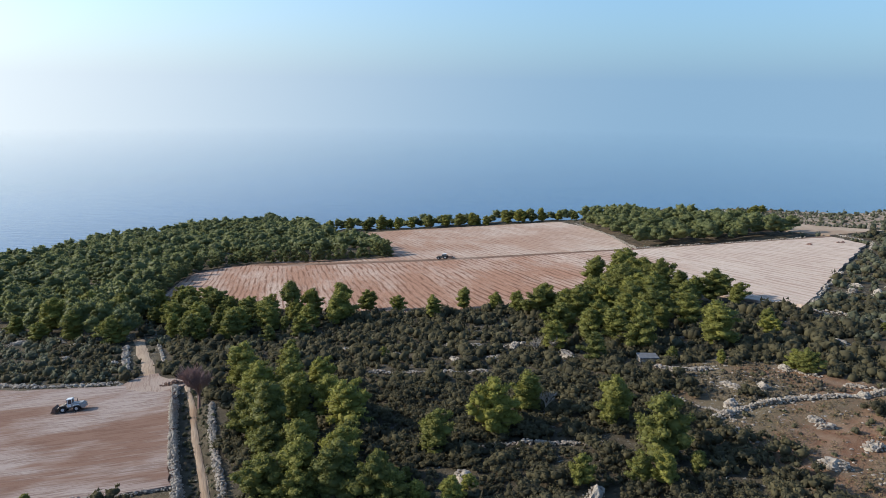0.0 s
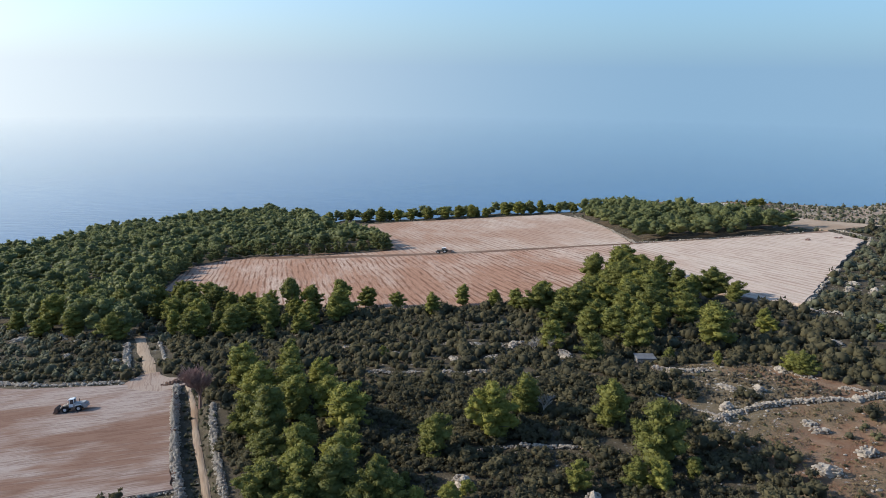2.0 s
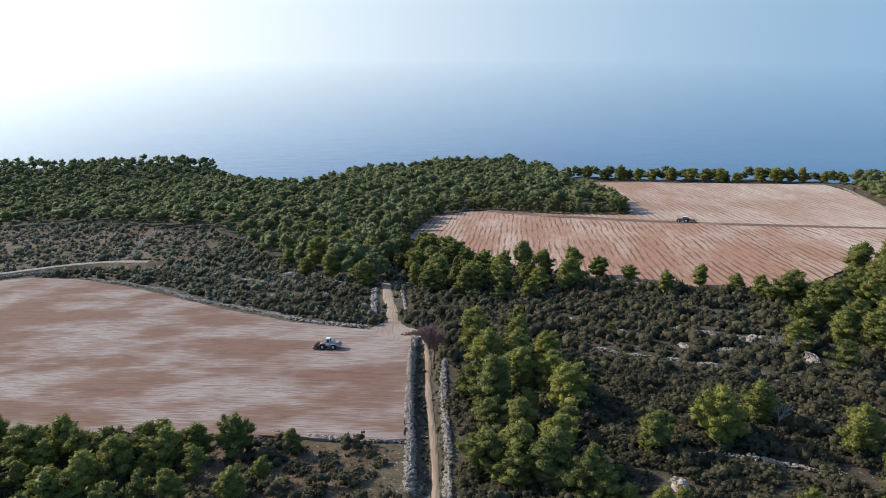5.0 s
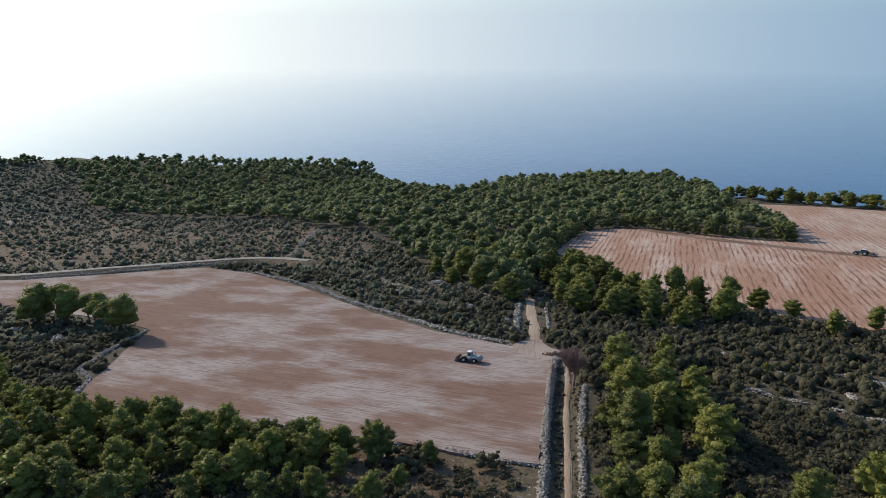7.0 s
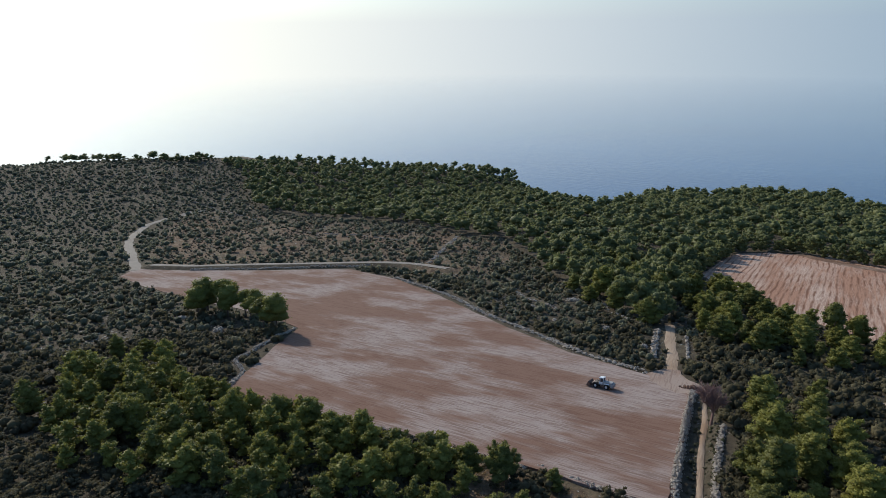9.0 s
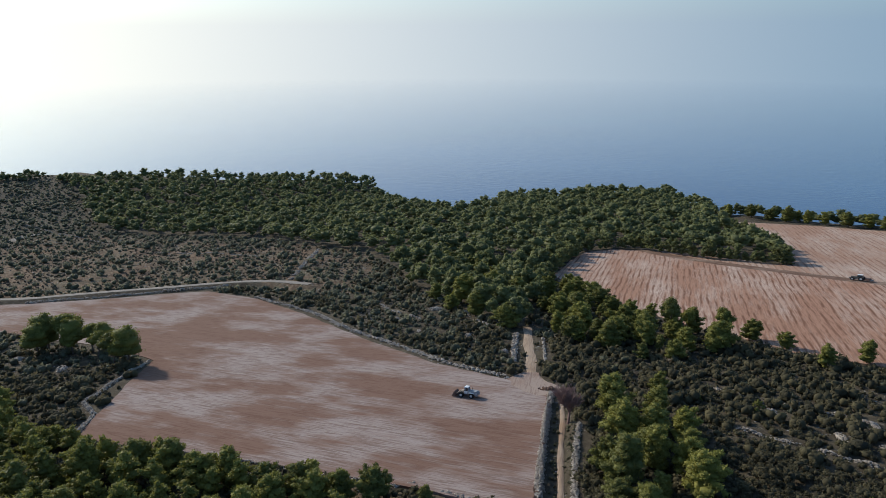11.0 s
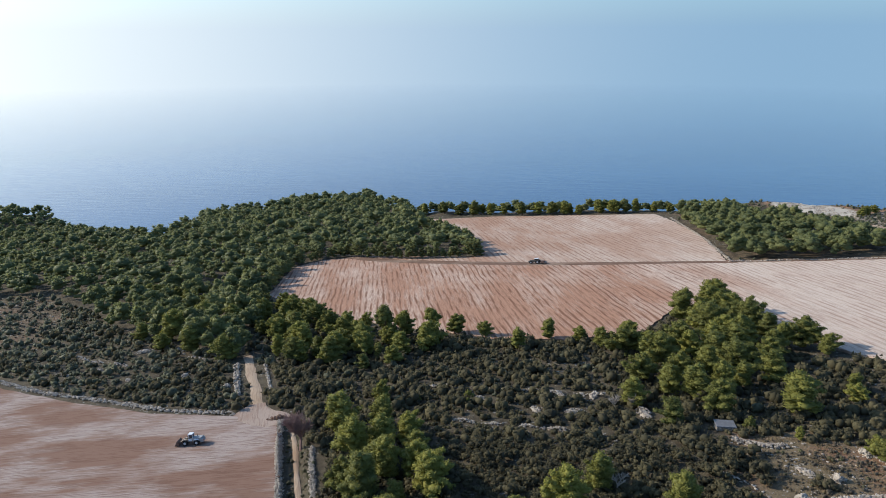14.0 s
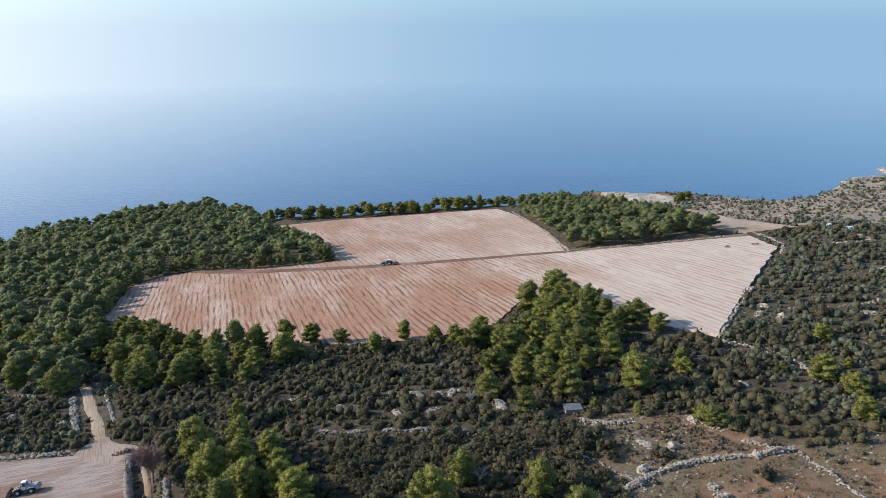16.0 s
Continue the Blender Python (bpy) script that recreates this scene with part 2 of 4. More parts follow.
M_BARK = plain("pine_bark", (0.13, 0.10, 0.08), 0.95, scale=2.0)
M_DEAD = plain("dead_wood", (0.33, 0.285, 0.24), 0.95, scale=2.0)
M_TWIG = plain("red_brown_twigs", (0.27, 0.165, 0.135), 0.95, scale=2.0)
M_ROCK = rock_material()
M_SEA = sea_material()
M_WHITE = plain("white_paint", (0.72, 0.73, 0.72), 0.4, vary=0.08)
M_GREY = plain("grey_paint", (0.48, 0.49, 0.49), 0.45, vary=0.12)
M_HOOD = plain("dusty_grey_paint", (0.33, 0.315, 0.30), 0.6, vary=0.25)
M_BLACK = plain("black_rubber", (0.025, 0.024, 0.023), 0.85)
M_STEEL = plain("worn_steel", (0.22, 0.19, 0.17), 0.5, metal=0.7)
M_MUD = plain("earth_caked_steel", (0.16, 0.10, 0.075), 0.8, metal=0.1)
M_GLASS = plain("tinted_glass", (0.03, 0.04, 0.05), 0.08, spec=0.8, vary=0.05)
M_DARKPAINT = plain("dark_green_paint", (0.095, 0.088, 0.072), 0.5)
M_SLAB = plain("weathered_slab", (0.155, 0.155, 0.16), 0.9, scale=1.0)
M_RED = plain("red_lamp_glass", (0.45, 0.03, 0.02), 0.3)

# ---- plan ----
FIELD_NEAR = [(-49.6, 116.5), (-69, 113), (-81, 112), (-101, 108), (-122, 104), (-143, 99), (-174, 90), (-186, 104), (-194, 115), (-205, 128),
              (-218, 147), (-248, 151), (-298, 144), (-348, 142), (-384, 145), (-404, 163), (-392, 174), (-363, 188), (-340, 207), (-320, 229), (-303, 243), (-264, 241),
              (-219, 227), (-184, 213), (-159, 203), (-122, 191), (-92, 187), (-75.5, 185.5), (-68.8, 168), (-59.8, 142)]
FIELD_FAR = [(-146, 355), (-89, 300), (-55, 279), (-13, 257), (16, 251), (44, 258), (56, 280), (64, 293), (80, 290), (91, 260), (98, 238), (104, 226), (114, 213), (133, 239), (155, 268),
             (196, 322), (199, 354), (102, 371), (3, 396), (-85, 432), (-126, 461), (-146, 457), (-159, 440), (-155, 403)]
FIELD_UPPER = [(-126, 464), (-85, 436), (3, 402), (103, 376), (107, 454), (101, 538), (95, 572), (35, 596), (-41, 628), (-108, 640), (-102, 618), (-46, 490), (-32, 433), (-90, 452)]
FIELD_TAN = [(194, 492), (211, 451), (216, 404), (229, 361), (201, 362), (195, 378), (189, 457)]
TRACK = [(-128, 462), (-85, 434), (3, 399), (103, 374), (200, 357)]
PATH = [(-35.7, 97), (-41.7, 113), (-49.6, 132), (-56.6, 149), (-63.0, 166), (-68.2, 177.5), (-72, 185), (-78, 188), (-86, 196), (-94, 212), (-103, 229), (-112, 248)]
JUNCTION = [(-89, 196), (-84, 197), (-80, 191), (-73, 188.5), (-69.5, 184), (-72, 182), (-76, 178), (-82, 179), (-87, 183), (-91, 188)]
ROAD = [(-396, 158), (-407, 164), (-430, 172), (-458, 183), (-494, 196), (-529, 211), (-560, 228), (-584, 244), (-606, 260), (-617, 274), (-628, 288)]
TERRACE = [(-398, 170), (-375.5, 185), (-365, 197), (-348, 216), (-327, 237), (-311, 255), (-295, 268), (-278, 274), (-257, 275)]
FOREST_MAIN = [(-640, 392), (-612, 385), (-544, 399), (-469, 416), (-362, 396), (-303, 386), (-246, 342), (-206, 298), (-131, 252), (-112, 246), (-128, 292),
               (-150, 351), (-158, 403), (-164, 443), (-150, 461), (-134, 467), (-88, 443), (-34, 432), (-48, 491), (-106, 618), (-112, 660), (-134, 705), (-215, 930), (-330, 960), (-700, 1000), (-860, 700), (-872, 500), (-775, 461)]
FOREST_EAST = [(108, 552), (106, 459), (107, 381), (140, 372.5), (187, 365), (190, 398), (178, 448), (160, 519), (140, 560)]
OPEN_WEST = [(-466, 202), (-615, 291), (-640, 345), (-600, 366), (-519, 379), (-401, 378), (-372, 398), (-307, 384), (-246, 323), (-230, 272), (-240, 255), (-275, 262), (-300, 283), (-330, 252), (-370, 205), (-410, 178)]
OPEN_EAST = [(58, 167), (74, 166), (83, 154), (91, 135), (125, 140), (140, 120), (140, 60), (58, 93), (63, 109), (55, 116), (53, 123), (58, 133), (56, 145)]
OPEN_SOUTH = [(-46, 114), (-92, 105), (-86, 84), (-35, 80)]
SLOPE_EAST = [(212, 500), (250, 512), (279, 462), (420, 520), (420, 300), (263, 336), (232, 368), (206, 430)]
COAST = [(1500, 300), (600, 650), (420, 500), (362, 482), (345, 492), (305, 455), (268, 447), (250, 505), (215, 566), (185, 600), (110, 592), (0, 645), (-130, 710),
         (-220, 905), (-300, 900), (-400, 815), (-385, 700), (-365, 650), (-380, 640), (-470, 700), (-555, 745), (-634, 830), (-700, 800), (-780, 748), (-850, 682),
         (-920, 592), (-985, 480), (-1005, 390), (-1045, 250), (-1060, 150), (-1500, -300), (-1500, -900), (1500, -900)]
SLABS_EAST = [(188, 585), (212, 575), (222, 512), (211, 496), (184, 545)]
FRONT = [(-149, 348), (-128, 292), (-104, 250), (-85, 235), (-55, 226), (-28, 242), (-28, 258), (-60, 274), (-90, 296)]
BAND = [(-48, 178), (-38, 180), (-16, 142), (-6, 100), (-30, 96), (-44, 130)]
WEST_BAND = [(-180, 84), (-150, 91), (-125, 96), (-100, 101), (-80, 105), (-70, 98), (-85, 80), (-110, 60), (-150, 40), (-205, 45), (-225, 70), (-205, 88)]
SEA_Z = -190.0


def inside(poly, x, y):
    """True where the points lie in the polygon."""
    x, y = np.asarray(x, float), np.asarray(y, float)
    hit = np.zeros(x.shape, bool)
    for (x0, y0), (x1, y1) in zip(poly, poly[1:] + poly[:1]):
        if y0 != y1:
            hit ^= ((y0 > y) != (y1 > y)) & (x < (x1 - x0) * (y - y0) / (y1 - y0) + x0)
    return hit


def away(line, x, y, closed=False):
    """Distance of the points from a polyline."""
    x, y = np.asarray(x, float), np.asarray(y, float)
    best = np.full(x.shape, 1e9)
    for (x0, y0), (x1, y1) in zip(line, line[1:] + (line[:1] if closed else [])):
        dx, dy = x1 - x0, y1 - y0
        s = np.clip(((x - x0) * dx + (y - y0) * dy) / (dx * dx + dy * dy), 0, 1)
        best = np.minimum(best, np.hypot(x - x0 - s * dx, y - y0 - s * dy))
    return best


def wavy(x, y, scale, seed):
    """Soft noise about zero, from a few crossing waves."""
    rng = np.random.RandomState(seed)
    out = 0
    for _ in range(7):
        a, k, p = rng.uniform(0, 6.28), rng.uniform(0.6, 1.7) * 6.28 / scale, rng.uniform(0, 6.28)
        out = out + np.sin((x * math.cos(a) + y * math.sin(a)) * k + p)
    return out / 4.0


CAPE = [(106, 376), (205, 362), (262, 520), (300, 640), (105, 640)]
LANE = [(-36.9, 97), (-42.9, 113), (-50.6, 132), (-57.5, 149), (-63.8, 165), (-67, 173)]
FLAT = [FIELD_NEAR, FIELD_FAR, FIELD_UPPER, FIELD_TAN, JUNCTION]
WAYS = [TRACK, PATH, ROAD, TERRACE]


def ground(x, y):
    """Height of the land: a slope down to the sea, gently uneven, with a steep coast."""
    x, y = np.asarray(x, float), np.asarray(y, float)
    z = 21.4 + 0.103 * x - 0.108 * y
    z = 40 - 12 * np.log1p(np.exp((40 - z) / 12))
    z = -146 + 12 * np.log1p(np.exp((z + 146) / 12))
    rough = np.full(x.shape, 1.0)
    for poly in FLAT:
        d = np.where(inside(poly, x, y), 0, away(poly, x, y, True))
        rough = np.minimum(rough, np.clip((d - 2) / 14, 0, 1))
    for line in WAYS:
        rough = np.minimum(rough, np.clip((away(line, x, y) - 3) / 10, 0, 1))
    far = np.clip(np.hypot(x, y) / 500, 0.3, 2.5)
    z = z + rough * (0.9 * far * wavy(x, y, 55, 3) + 0.35 * wavy(x, y, 14, 4))
    # field road on its terrace, and the sunken lane between its walls
    z = z + 1.8 * np.clip((6.2 - away(TERRACE, x, y)) / 2.2, 0, 1)
    z = z - 1.3 * np.clip((3.6 - away(LANE, x, y)) / 1.3, 0, 1)
    # pale knoll on the eastern cape, and the western headland
    z = z + 4 * np.exp(-(((x - 395) / 45) ** 2 + ((y - 480) / 50) ** 2))
    z = z + np.maximum(0, 57 * np.exp(-0.5 * (((x + 1000) / 190) ** 2 + ((y - 540) / np.where(y > 540, 260, 520)) ** 2)) - 4)
    z = z + 19 * np.exp(-0.5 * (((x + 690) / 72) ** 2 + ((y - 830) / 110) ** 2))
    sea = np.where(inside(COAST, x, y), 0, away(COAST, x, y, True))
    return np.maximum(z - 1.1 * sea, SEA_Z - 30)


def height(x, y):
    return float(ground(np.array([x]), np.array([y]))[0])


# ---- mesh helpers ----
def mesh_from(name, verts, faces, mat, smooth=False, **attributes):
    """A mesh from arrays; faces is (n, 3) or (n, 4)."""
    verts, faces = np.asarray(verts, np.float32), np.asarray(faces, np.int32)
    me = bpy.data.meshes.new(name)
    n, k = faces.shape
    me.vertices.add(len(verts))
    me.vertices.foreach_set("co", verts.ravel())
    me.loops.add(n * k)
    me.loops.foreach_set("vertex_index", faces.ravel())
    me.polygons.add(n)
    me.polygons.foreach_set("loop_start", np.arange(0, n * k, k, dtype=np.int32))
    me.polygons.foreach_set("use_smooth", np.full(n, smooth))
    for key, values in attributes.items():
        me.attributes.new(key, "FLOAT", "POINT").data.foreach_set("value", np.asarray(values, np.float32))
    me.materials.append(mat)
    me.update(calc_edges=True)
    return me


def part(name, bm, mat, parent=None, label=""):
    """A bmesh as one mesh object under a thing or a part."""
    me = bpy.data.meshes.new(name)
    bmesh.ops.recalc_face_normals(bm, faces=bm.faces)
    bm.to_mesh(me)
    bm.free()
    me.materials.append(mat)
    ob = new(name, me)
    ob.parent = parent
    return tagged(ob, label)


def box(bm, x0, x1, y0, y1, z0, z1, top=(1, 1), bevel=0.03):
    """A bevelled block; top scales its upper face in x and y."""
    m = Matrix.Translation(((x0 + x1) / 2, (y0 + y1) / 2, (z0 + z1) / 2)) @ Matrix.Diagonal((x1 - x0, y1 - y0, z1 - z0, 1))
    vs = bmesh.ops.create_cube(bm, size=1, matrix=m)["verts"]
    for v in vs:
        if v.co.z > (z0 + z1) / 2:
            v.co.x = (x0 + x1) / 2 + (v.co.x - (x0 + x1) / 2) * top[0]
            v.co.y = (y0 + y1) / 2 + (v.co.y - (y0 + y1) / 2) * top[1]
    if bevel:
        edges = {e for v in vs for e in v.link_edges}
        bmesh.ops.bevel(bm, geom=list(edges), offset=bevel, segments=2, affect="EDGES", profile=0.6)
    return bm


def disc(bm, x, y, z, r, width, segments=20, bevel=0.05):
    """A wheel-like drum with its axle along y."""
    m = Matrix.Translation((x, y, z)) @ Matrix.Rotation(radians(90), 4, "X")
    vs = bmesh.ops.create_cone(bm, cap_ends=True, segments=segments, radius1=r, radius2=r, depth=width, matrix=m)["verts"]
    if bevel:
        rims = [e for e in {e for v in vs for e in v.link_edges} if len(e.link_faces) == 2 and e.calc_face_angle(0) > 1]
        bmesh.ops.bevel(bm, geom=rims, offset=bevel, segments=2, affect="EDGES")
    return bm


def bar(bm, a, b, r, sides=6, r2=None):
    """A round bar from a to b."""
    a, b = Vector(a), Vector(b)
    m = Matrix.Translation((a + b) / 2) @ (b - a).to_track_quat("Z", "Y").to_matrix().to_4x4()
    bmesh.ops.create_cone(bm, cap_ends=True, segments=sides, radius1=r, radius2=r if r2 is None else r2, depth=(b - a).length, matrix=m)
    return bm


ICO = {}
for level in (1, 2, 3):
    bm_ico = bmesh.new()
    bmesh.ops.create_icosphere(bm_ico, subdivisions=level, radius=1)
    bm_ico.verts.ensure_lookup_table()
    ICO[level] = (np.array([v.co[:] for v in bm_ico.verts]), np.array([[v.index for v in f.verts] for f in bm_ico.faces]))
    bm_ico.free()


class Heap:
    """Gathers many pieces into one mesh."""

    def __init__(self):
        self.verts, self.faces, self.tints, self.count = [], [], [], 0

    def add(self, verts, faces, tint=0.0):
        self.verts.append(verts)
        self.faces.append(faces + self.count)
        self.tints.append(np.full(len(verts), tint))
        self.count += len(verts)

    def mesh(self, name, mat, smooth=True):
        return mesh_from(name, np.concatenate(self.verts), np.concatenate(self.faces), mat, smooth, tint=np.concatenate(self.tints))


def tufts(rng, n, centre, radii, size):
    """n loose needle sprays on the skin of an ellipsoid; half lie on it, half stand out like brushes."""
    d = rng.normal(size=(n, 3))
    d /= np.linalg.norm(d, axis=1, keepdims=True)
    d[:, 2] = np.where(d[:, 2] < -0.35, -d[:, 2], d[:, 2])
    base = centre + d * radii * rng.uniform(0.72, 1.12, (n, 1))
    lean = d + np.array([0, 0, 0.45]) + rng.normal(scale=0.5, size=(n, 3))
    lean /= np.linalg.norm(lean, axis=1, keepdims=True)
    u = np.cross(lean, rng.normal(size=(n, 3)))
    u /= np.linalg.norm(u, axis=1, keepdims=True)
    w = np.cross(lean, u)
    flat = rng.uniform(0, 1, (n, 1)) < 0.5
    tip = np.where(flat, w * 0.8 + lean * 0.35, lean * 1.05)
    s = size * rng.uniform(0.6, 1.4, (n, 1))
    verts = np.stack([base - u * s * 0.45 - w * s * 0.2, base + u * s * 0.45 - w * s * 0.2, base + tip * s], 1).reshape(-1, 3)
    return verts, np.arange(3 * n).reshape(-1, 3)


def clump(rng, centre, radii, leaves, size, level):
    """A dense lumpy mass of foliage with loose sprays on it."""
    v, f = ICO[level]
    lump = v * radii * (1 + rng.uniform(-0.22, 0.12, (len(v), 1))) * 0.86 + centre
    tv, tf = tufts(rng, leaves, centre, radii, size)
    return np.concatenate([lump, tv]), np.concatenate([f, tf + len(v)])


def crown_mesh(seed, h, spread, branches, leaves, size, level, kind):
    """Crown of an Aleppo pine of height h: plumes of needles on rising branches, uneven all round."""
    rng, heap = np.random.RandomState(seed), Heap()
    side = rng.uniform(-0.10, 0.10, 2) * h
    weak = rng.uniform(0, 6.28)
    for i in range(branches):
        s = (i + 0.5) / branches
        if kind == "umbrella":
            z, reach, rise = h * (0.56 + 0.33 * s), spread * (1.05 - 0.55 * s), 0.30
        elif kind == "wide":
            z, reach, rise = h * (0.34 + 0.46 * s), spread * (1.05 - 0.75 * s ** 1.8), 0.28 + 0.3 * s
        else:
            z = h * (0.12 + 0.66 * s)
            reach = spread * (0.92 + 0.25 * math.sin(s * 3.14)) * (1.0 - 0.52 * s ** 2.8)
            rise = 0.25 + 0.55 * s
        a = i * 2.4 + rng.uniform(-0.5, 0.5)
        reach *= rng.uniform(0.6, 1.18) * (0.78 + 0.22 * math.cos(a - weak))
        out = np.array([math.cos(a), math.sin(a), rise])
        stem = np.array([side[0] * s, side[1] * s, z])
        fat = h * rng.uniform(0.070, 0.108) * (1.5 if kind == "wide" else 1.12 - 0.25 * s)
        for k, (along, thick) in enumerate(((0.45, 1.2), (0.80, 1.0), (1.05, 0.66))):
            c = stem + out * reach * along + rng.normal(scale=0.018 * h, size=3)
            r = fat * thick * rng.uniform(0.85, 1.2)
            heap.add(*clump(rng, c, np.array([r * 1.15, r * 1.15, r * rng.uniform(0.75, 1.0)]), leaves, size, level))
    for k in range(3):
        c = np.array([side[0] + rng.normal() * 0.03 * h, side[1] + rng.normal() * 0.03 * h, h * (0.80 + 0.07 * k)])
        heap.add(*clump(rng, c, np.array([0.10, 0.10, 0.08]) * h * (1.15 - 0.2 * k), leaves, size, level))
    return heap


def trunk_bmesh(seed, h, spread, r, limbs, low):
    """A tapered, slightly bent trunk with limbs."""
    rng, bm = random.Random(seed), bmesh.new()
    at, steps = Vector((0, 0, -0.4)), 5
    for i in range(steps):
        to = Vector((rng.uniform(-0.03, 0.03) * h, rng.uniform(-0.03, 0.03) * h, h * 0.86 * (i + 1) / steps))
        bar(bm, at, to, r * (1 - 0.17 * i), 7, r * (1 - 0.17 * (i + 1)))
        at = to
    for i in range(limbs):
        z = h * (low + (0.85 - low) * i / limbs)
        a, reach = i * 2.4, spread * rng.uniform(0.5, 0.8) * (1.1 - 0.5 * i / limbs)
        bar(bm, (0, 0, z), (reach * math.cos(a), reach * math.sin(a), z + reach * 0.45), r * 0.32, 5, r * 0.1)
    return bm


# ---- land and sea ----
def spaced(*stretches):
    """Grid lines: (from, to, step) stretches joined."""
    out = []
    for a, b, step in stretches:
        out += list(np.arange(a, b, step))
    return np.array(out + [stretches[-1][1]], float)


def land():
    xs = spaced((-1900, -700, 30), (-700, -420, 10), (-420, -84, 3), (-84, -30, 1), (-30, 300, 3), (300, 460, 8), (460, 1500, 40))
    ys = spaced((-900, 40, 40), (40, 90, 3), (90, 192, 1.5), (192, 420, 3), (420, 760, 7), (760, 1280, 20))
    gx, gy = np.meshgrid(xs, ys)
    x, y = gx.ravel(), gy.ravel()
    nx, ny = len(xs), len(ys)
    i = (np.arange(ny - 1)[:, None] * nx + np.arange(nx - 1)).ravel()
    faces = np.stack([i, i + 1, i + nx + 1, i + nx], 1)
    z = ground(x, y)
    faces = faces[z[faces].max(1) > SEA_Z - 8]
    bare = np.zeros(x.shape)
    for poly, amount in ((OPEN_WEST, 0.46), (OPEN_EAST, 1.0), (OPEN_SOUTH, 0.5), (CAPE, 0.3), (SLOPE_EAST, 1.45), (SLABS_EAST, 2.0)):
        bare = np.maximum(bare, amount * np.clip(1 - np.where(inside(poly, x, y), 0, away(poly, x, y, True)) / 8, 0, 1))
    me = mesh_from("ground", np.stack([x, y, z], 1), faces, M_GROUND, True, open_ground=bare)
    tagged(new("ground", me), "dry scrub-covered hillside sloping down to the sea", "ground", kind="structure")


land()

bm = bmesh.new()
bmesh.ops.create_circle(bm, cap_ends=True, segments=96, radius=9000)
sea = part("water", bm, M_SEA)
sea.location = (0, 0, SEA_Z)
tagged(sea, "calm blue sea, its far surface made to fade into pale haze", "sea", kind="structure")


def sheet(name, poly, mat, lift, label, ragged=0.7, seed=1):
    """A patch of ground with an uneven edge that lies on the slope."""
    rng, edge = random.Random(seed), []
    for (x0, y0), (x1, y1) in zip(poly, poly[1:] + poly[:1]):
        n = max(1, int(math.hypot(x1 - x0, y1 - y0) / 3))
        for k in range(n):
            s = k / n
            edge.append((x0 + (x1 - x0) * s + rng.uniform(-ragged, ragged), y0 + (y1 - y0) * s + rng.uniform(-ragged, ragged)))
    b = bmesh.new()
    zs = ground(np.array([p[0] for p in edge]), np.array([p[1] for p in edge]))
    vs = [b.verts.new((x, y, 21.4 + 0.103 * x - 0.108 * y + lift)) for x, y in edge]
    es = [b.edges.new((vs[k], vs[(k + 1) % len(vs)])) for k in range(len(vs))]
    bmesh.ops.triangle_fill(b, edges=es, use_beauty=True, use_dissolve=False)
    # rim that runs down into the ground
    low = [b.verts.new((v.co.x, v.co.y, min(v.co.z, z) - 0.5)) for v, z in zip(vs, zs)]
    for k in range(len(vs)):
        b.faces.new((vs[k], vs[(k + 1) % len(vs)], low[(k + 1) % len(vs)], low[k]))
    ob = part(name, b, mat)
    if ob.data.polygons and sum(p.normal.z * p.area for p in ob.data.polygons) < 0:
        ob.data.flip_normals()
    return tagged(ob, label, "field", kind="structure")


sheet("field", FIELD_NEAR, M_F1, 0.12, "freshly graded field of reddish brown earth with pale dusty streaks", 0.3, seed=2)
sheet("field", FIELD_FAR, M_F2, 0.12, "tilled field of red-brown earth with dark parallel furrows", seed=3)
sheet("field", FIELD_UPPER, M_F3, 0.14, "upper tilled field of pale reddish earth below the shore trees", seed=5)
sheet("field", FIELD_TAN, M_PALE, 0.12, "small bare pale field on the cape", seed=6)


def ribbon(name, line, width, mat, lift, label, seed=1, category="path"):
    """A strip of road along a polyline, smoothed, with uneven edges."""
    rng, pts = random.Random(seed), []
    for k in range(len(line) - 1):
        p0, p1, p2, p3 = (Vector(line[max(0, min(len(line) - 1, k + j))]) for j in (-1, 0, 1, 2))
        n = max(2, int((p2 - p1).length / 2.5))
        for j in range(n):
            s = j / n
            pts.append(0.5 * ((2 * p1) + (p2 - p0) * s + (2 * p0 - 5 * p1 + 4 * p2 - p3) * s * s + (3 * p1 - p0 - 3 * p2 + p3) * s ** 3))
    pts.append(Vector(line[-1]))
    b, rows = bmesh.new(), []
    for k, p in enumerate(pts):
        d = (pts[min(k + 1, len(pts) - 1)] - pts[max(k - 1, 0)]).normalized()
        side = Vector((-d.y, d.x))
        row = []
        for s in (-1, -0.5, 0, 0.5, 1):
            q = p + side * (width / 2 * s + (0.05 * width * math.sin(k * 0.7 + s * 2) + rng.uniform(-0.05, 0.05) * width if abs(s) == 1 else 0))
            row.append((q.x, q.y, lift + (0.04 if s == 0 else -0.12 if abs(s) == 1 else 0)))
        rows.append(row)
    flat = np.array(rows).reshape(-1, 3)
    zs = ground(flat[:, 0], flat[:, 1]) + flat[:, 2]
    vs = [b.verts.new((x, y, z)) for (x, y, _), z in zip(flat, zs)]
    for k in range(len(rows) - 1):
        for j in range(4):
            a = k * 5 + j
            b.faces.new((vs[a], vs[a + 1], vs[a + 6], vs[a + 5]))
    ob = part(name, b, mat)
    if sum(p.normal.z for p in ob.data.polygons) < 0:
        ob.data.flip_normals()
    return tagged(ob, label, category, kind="structure")


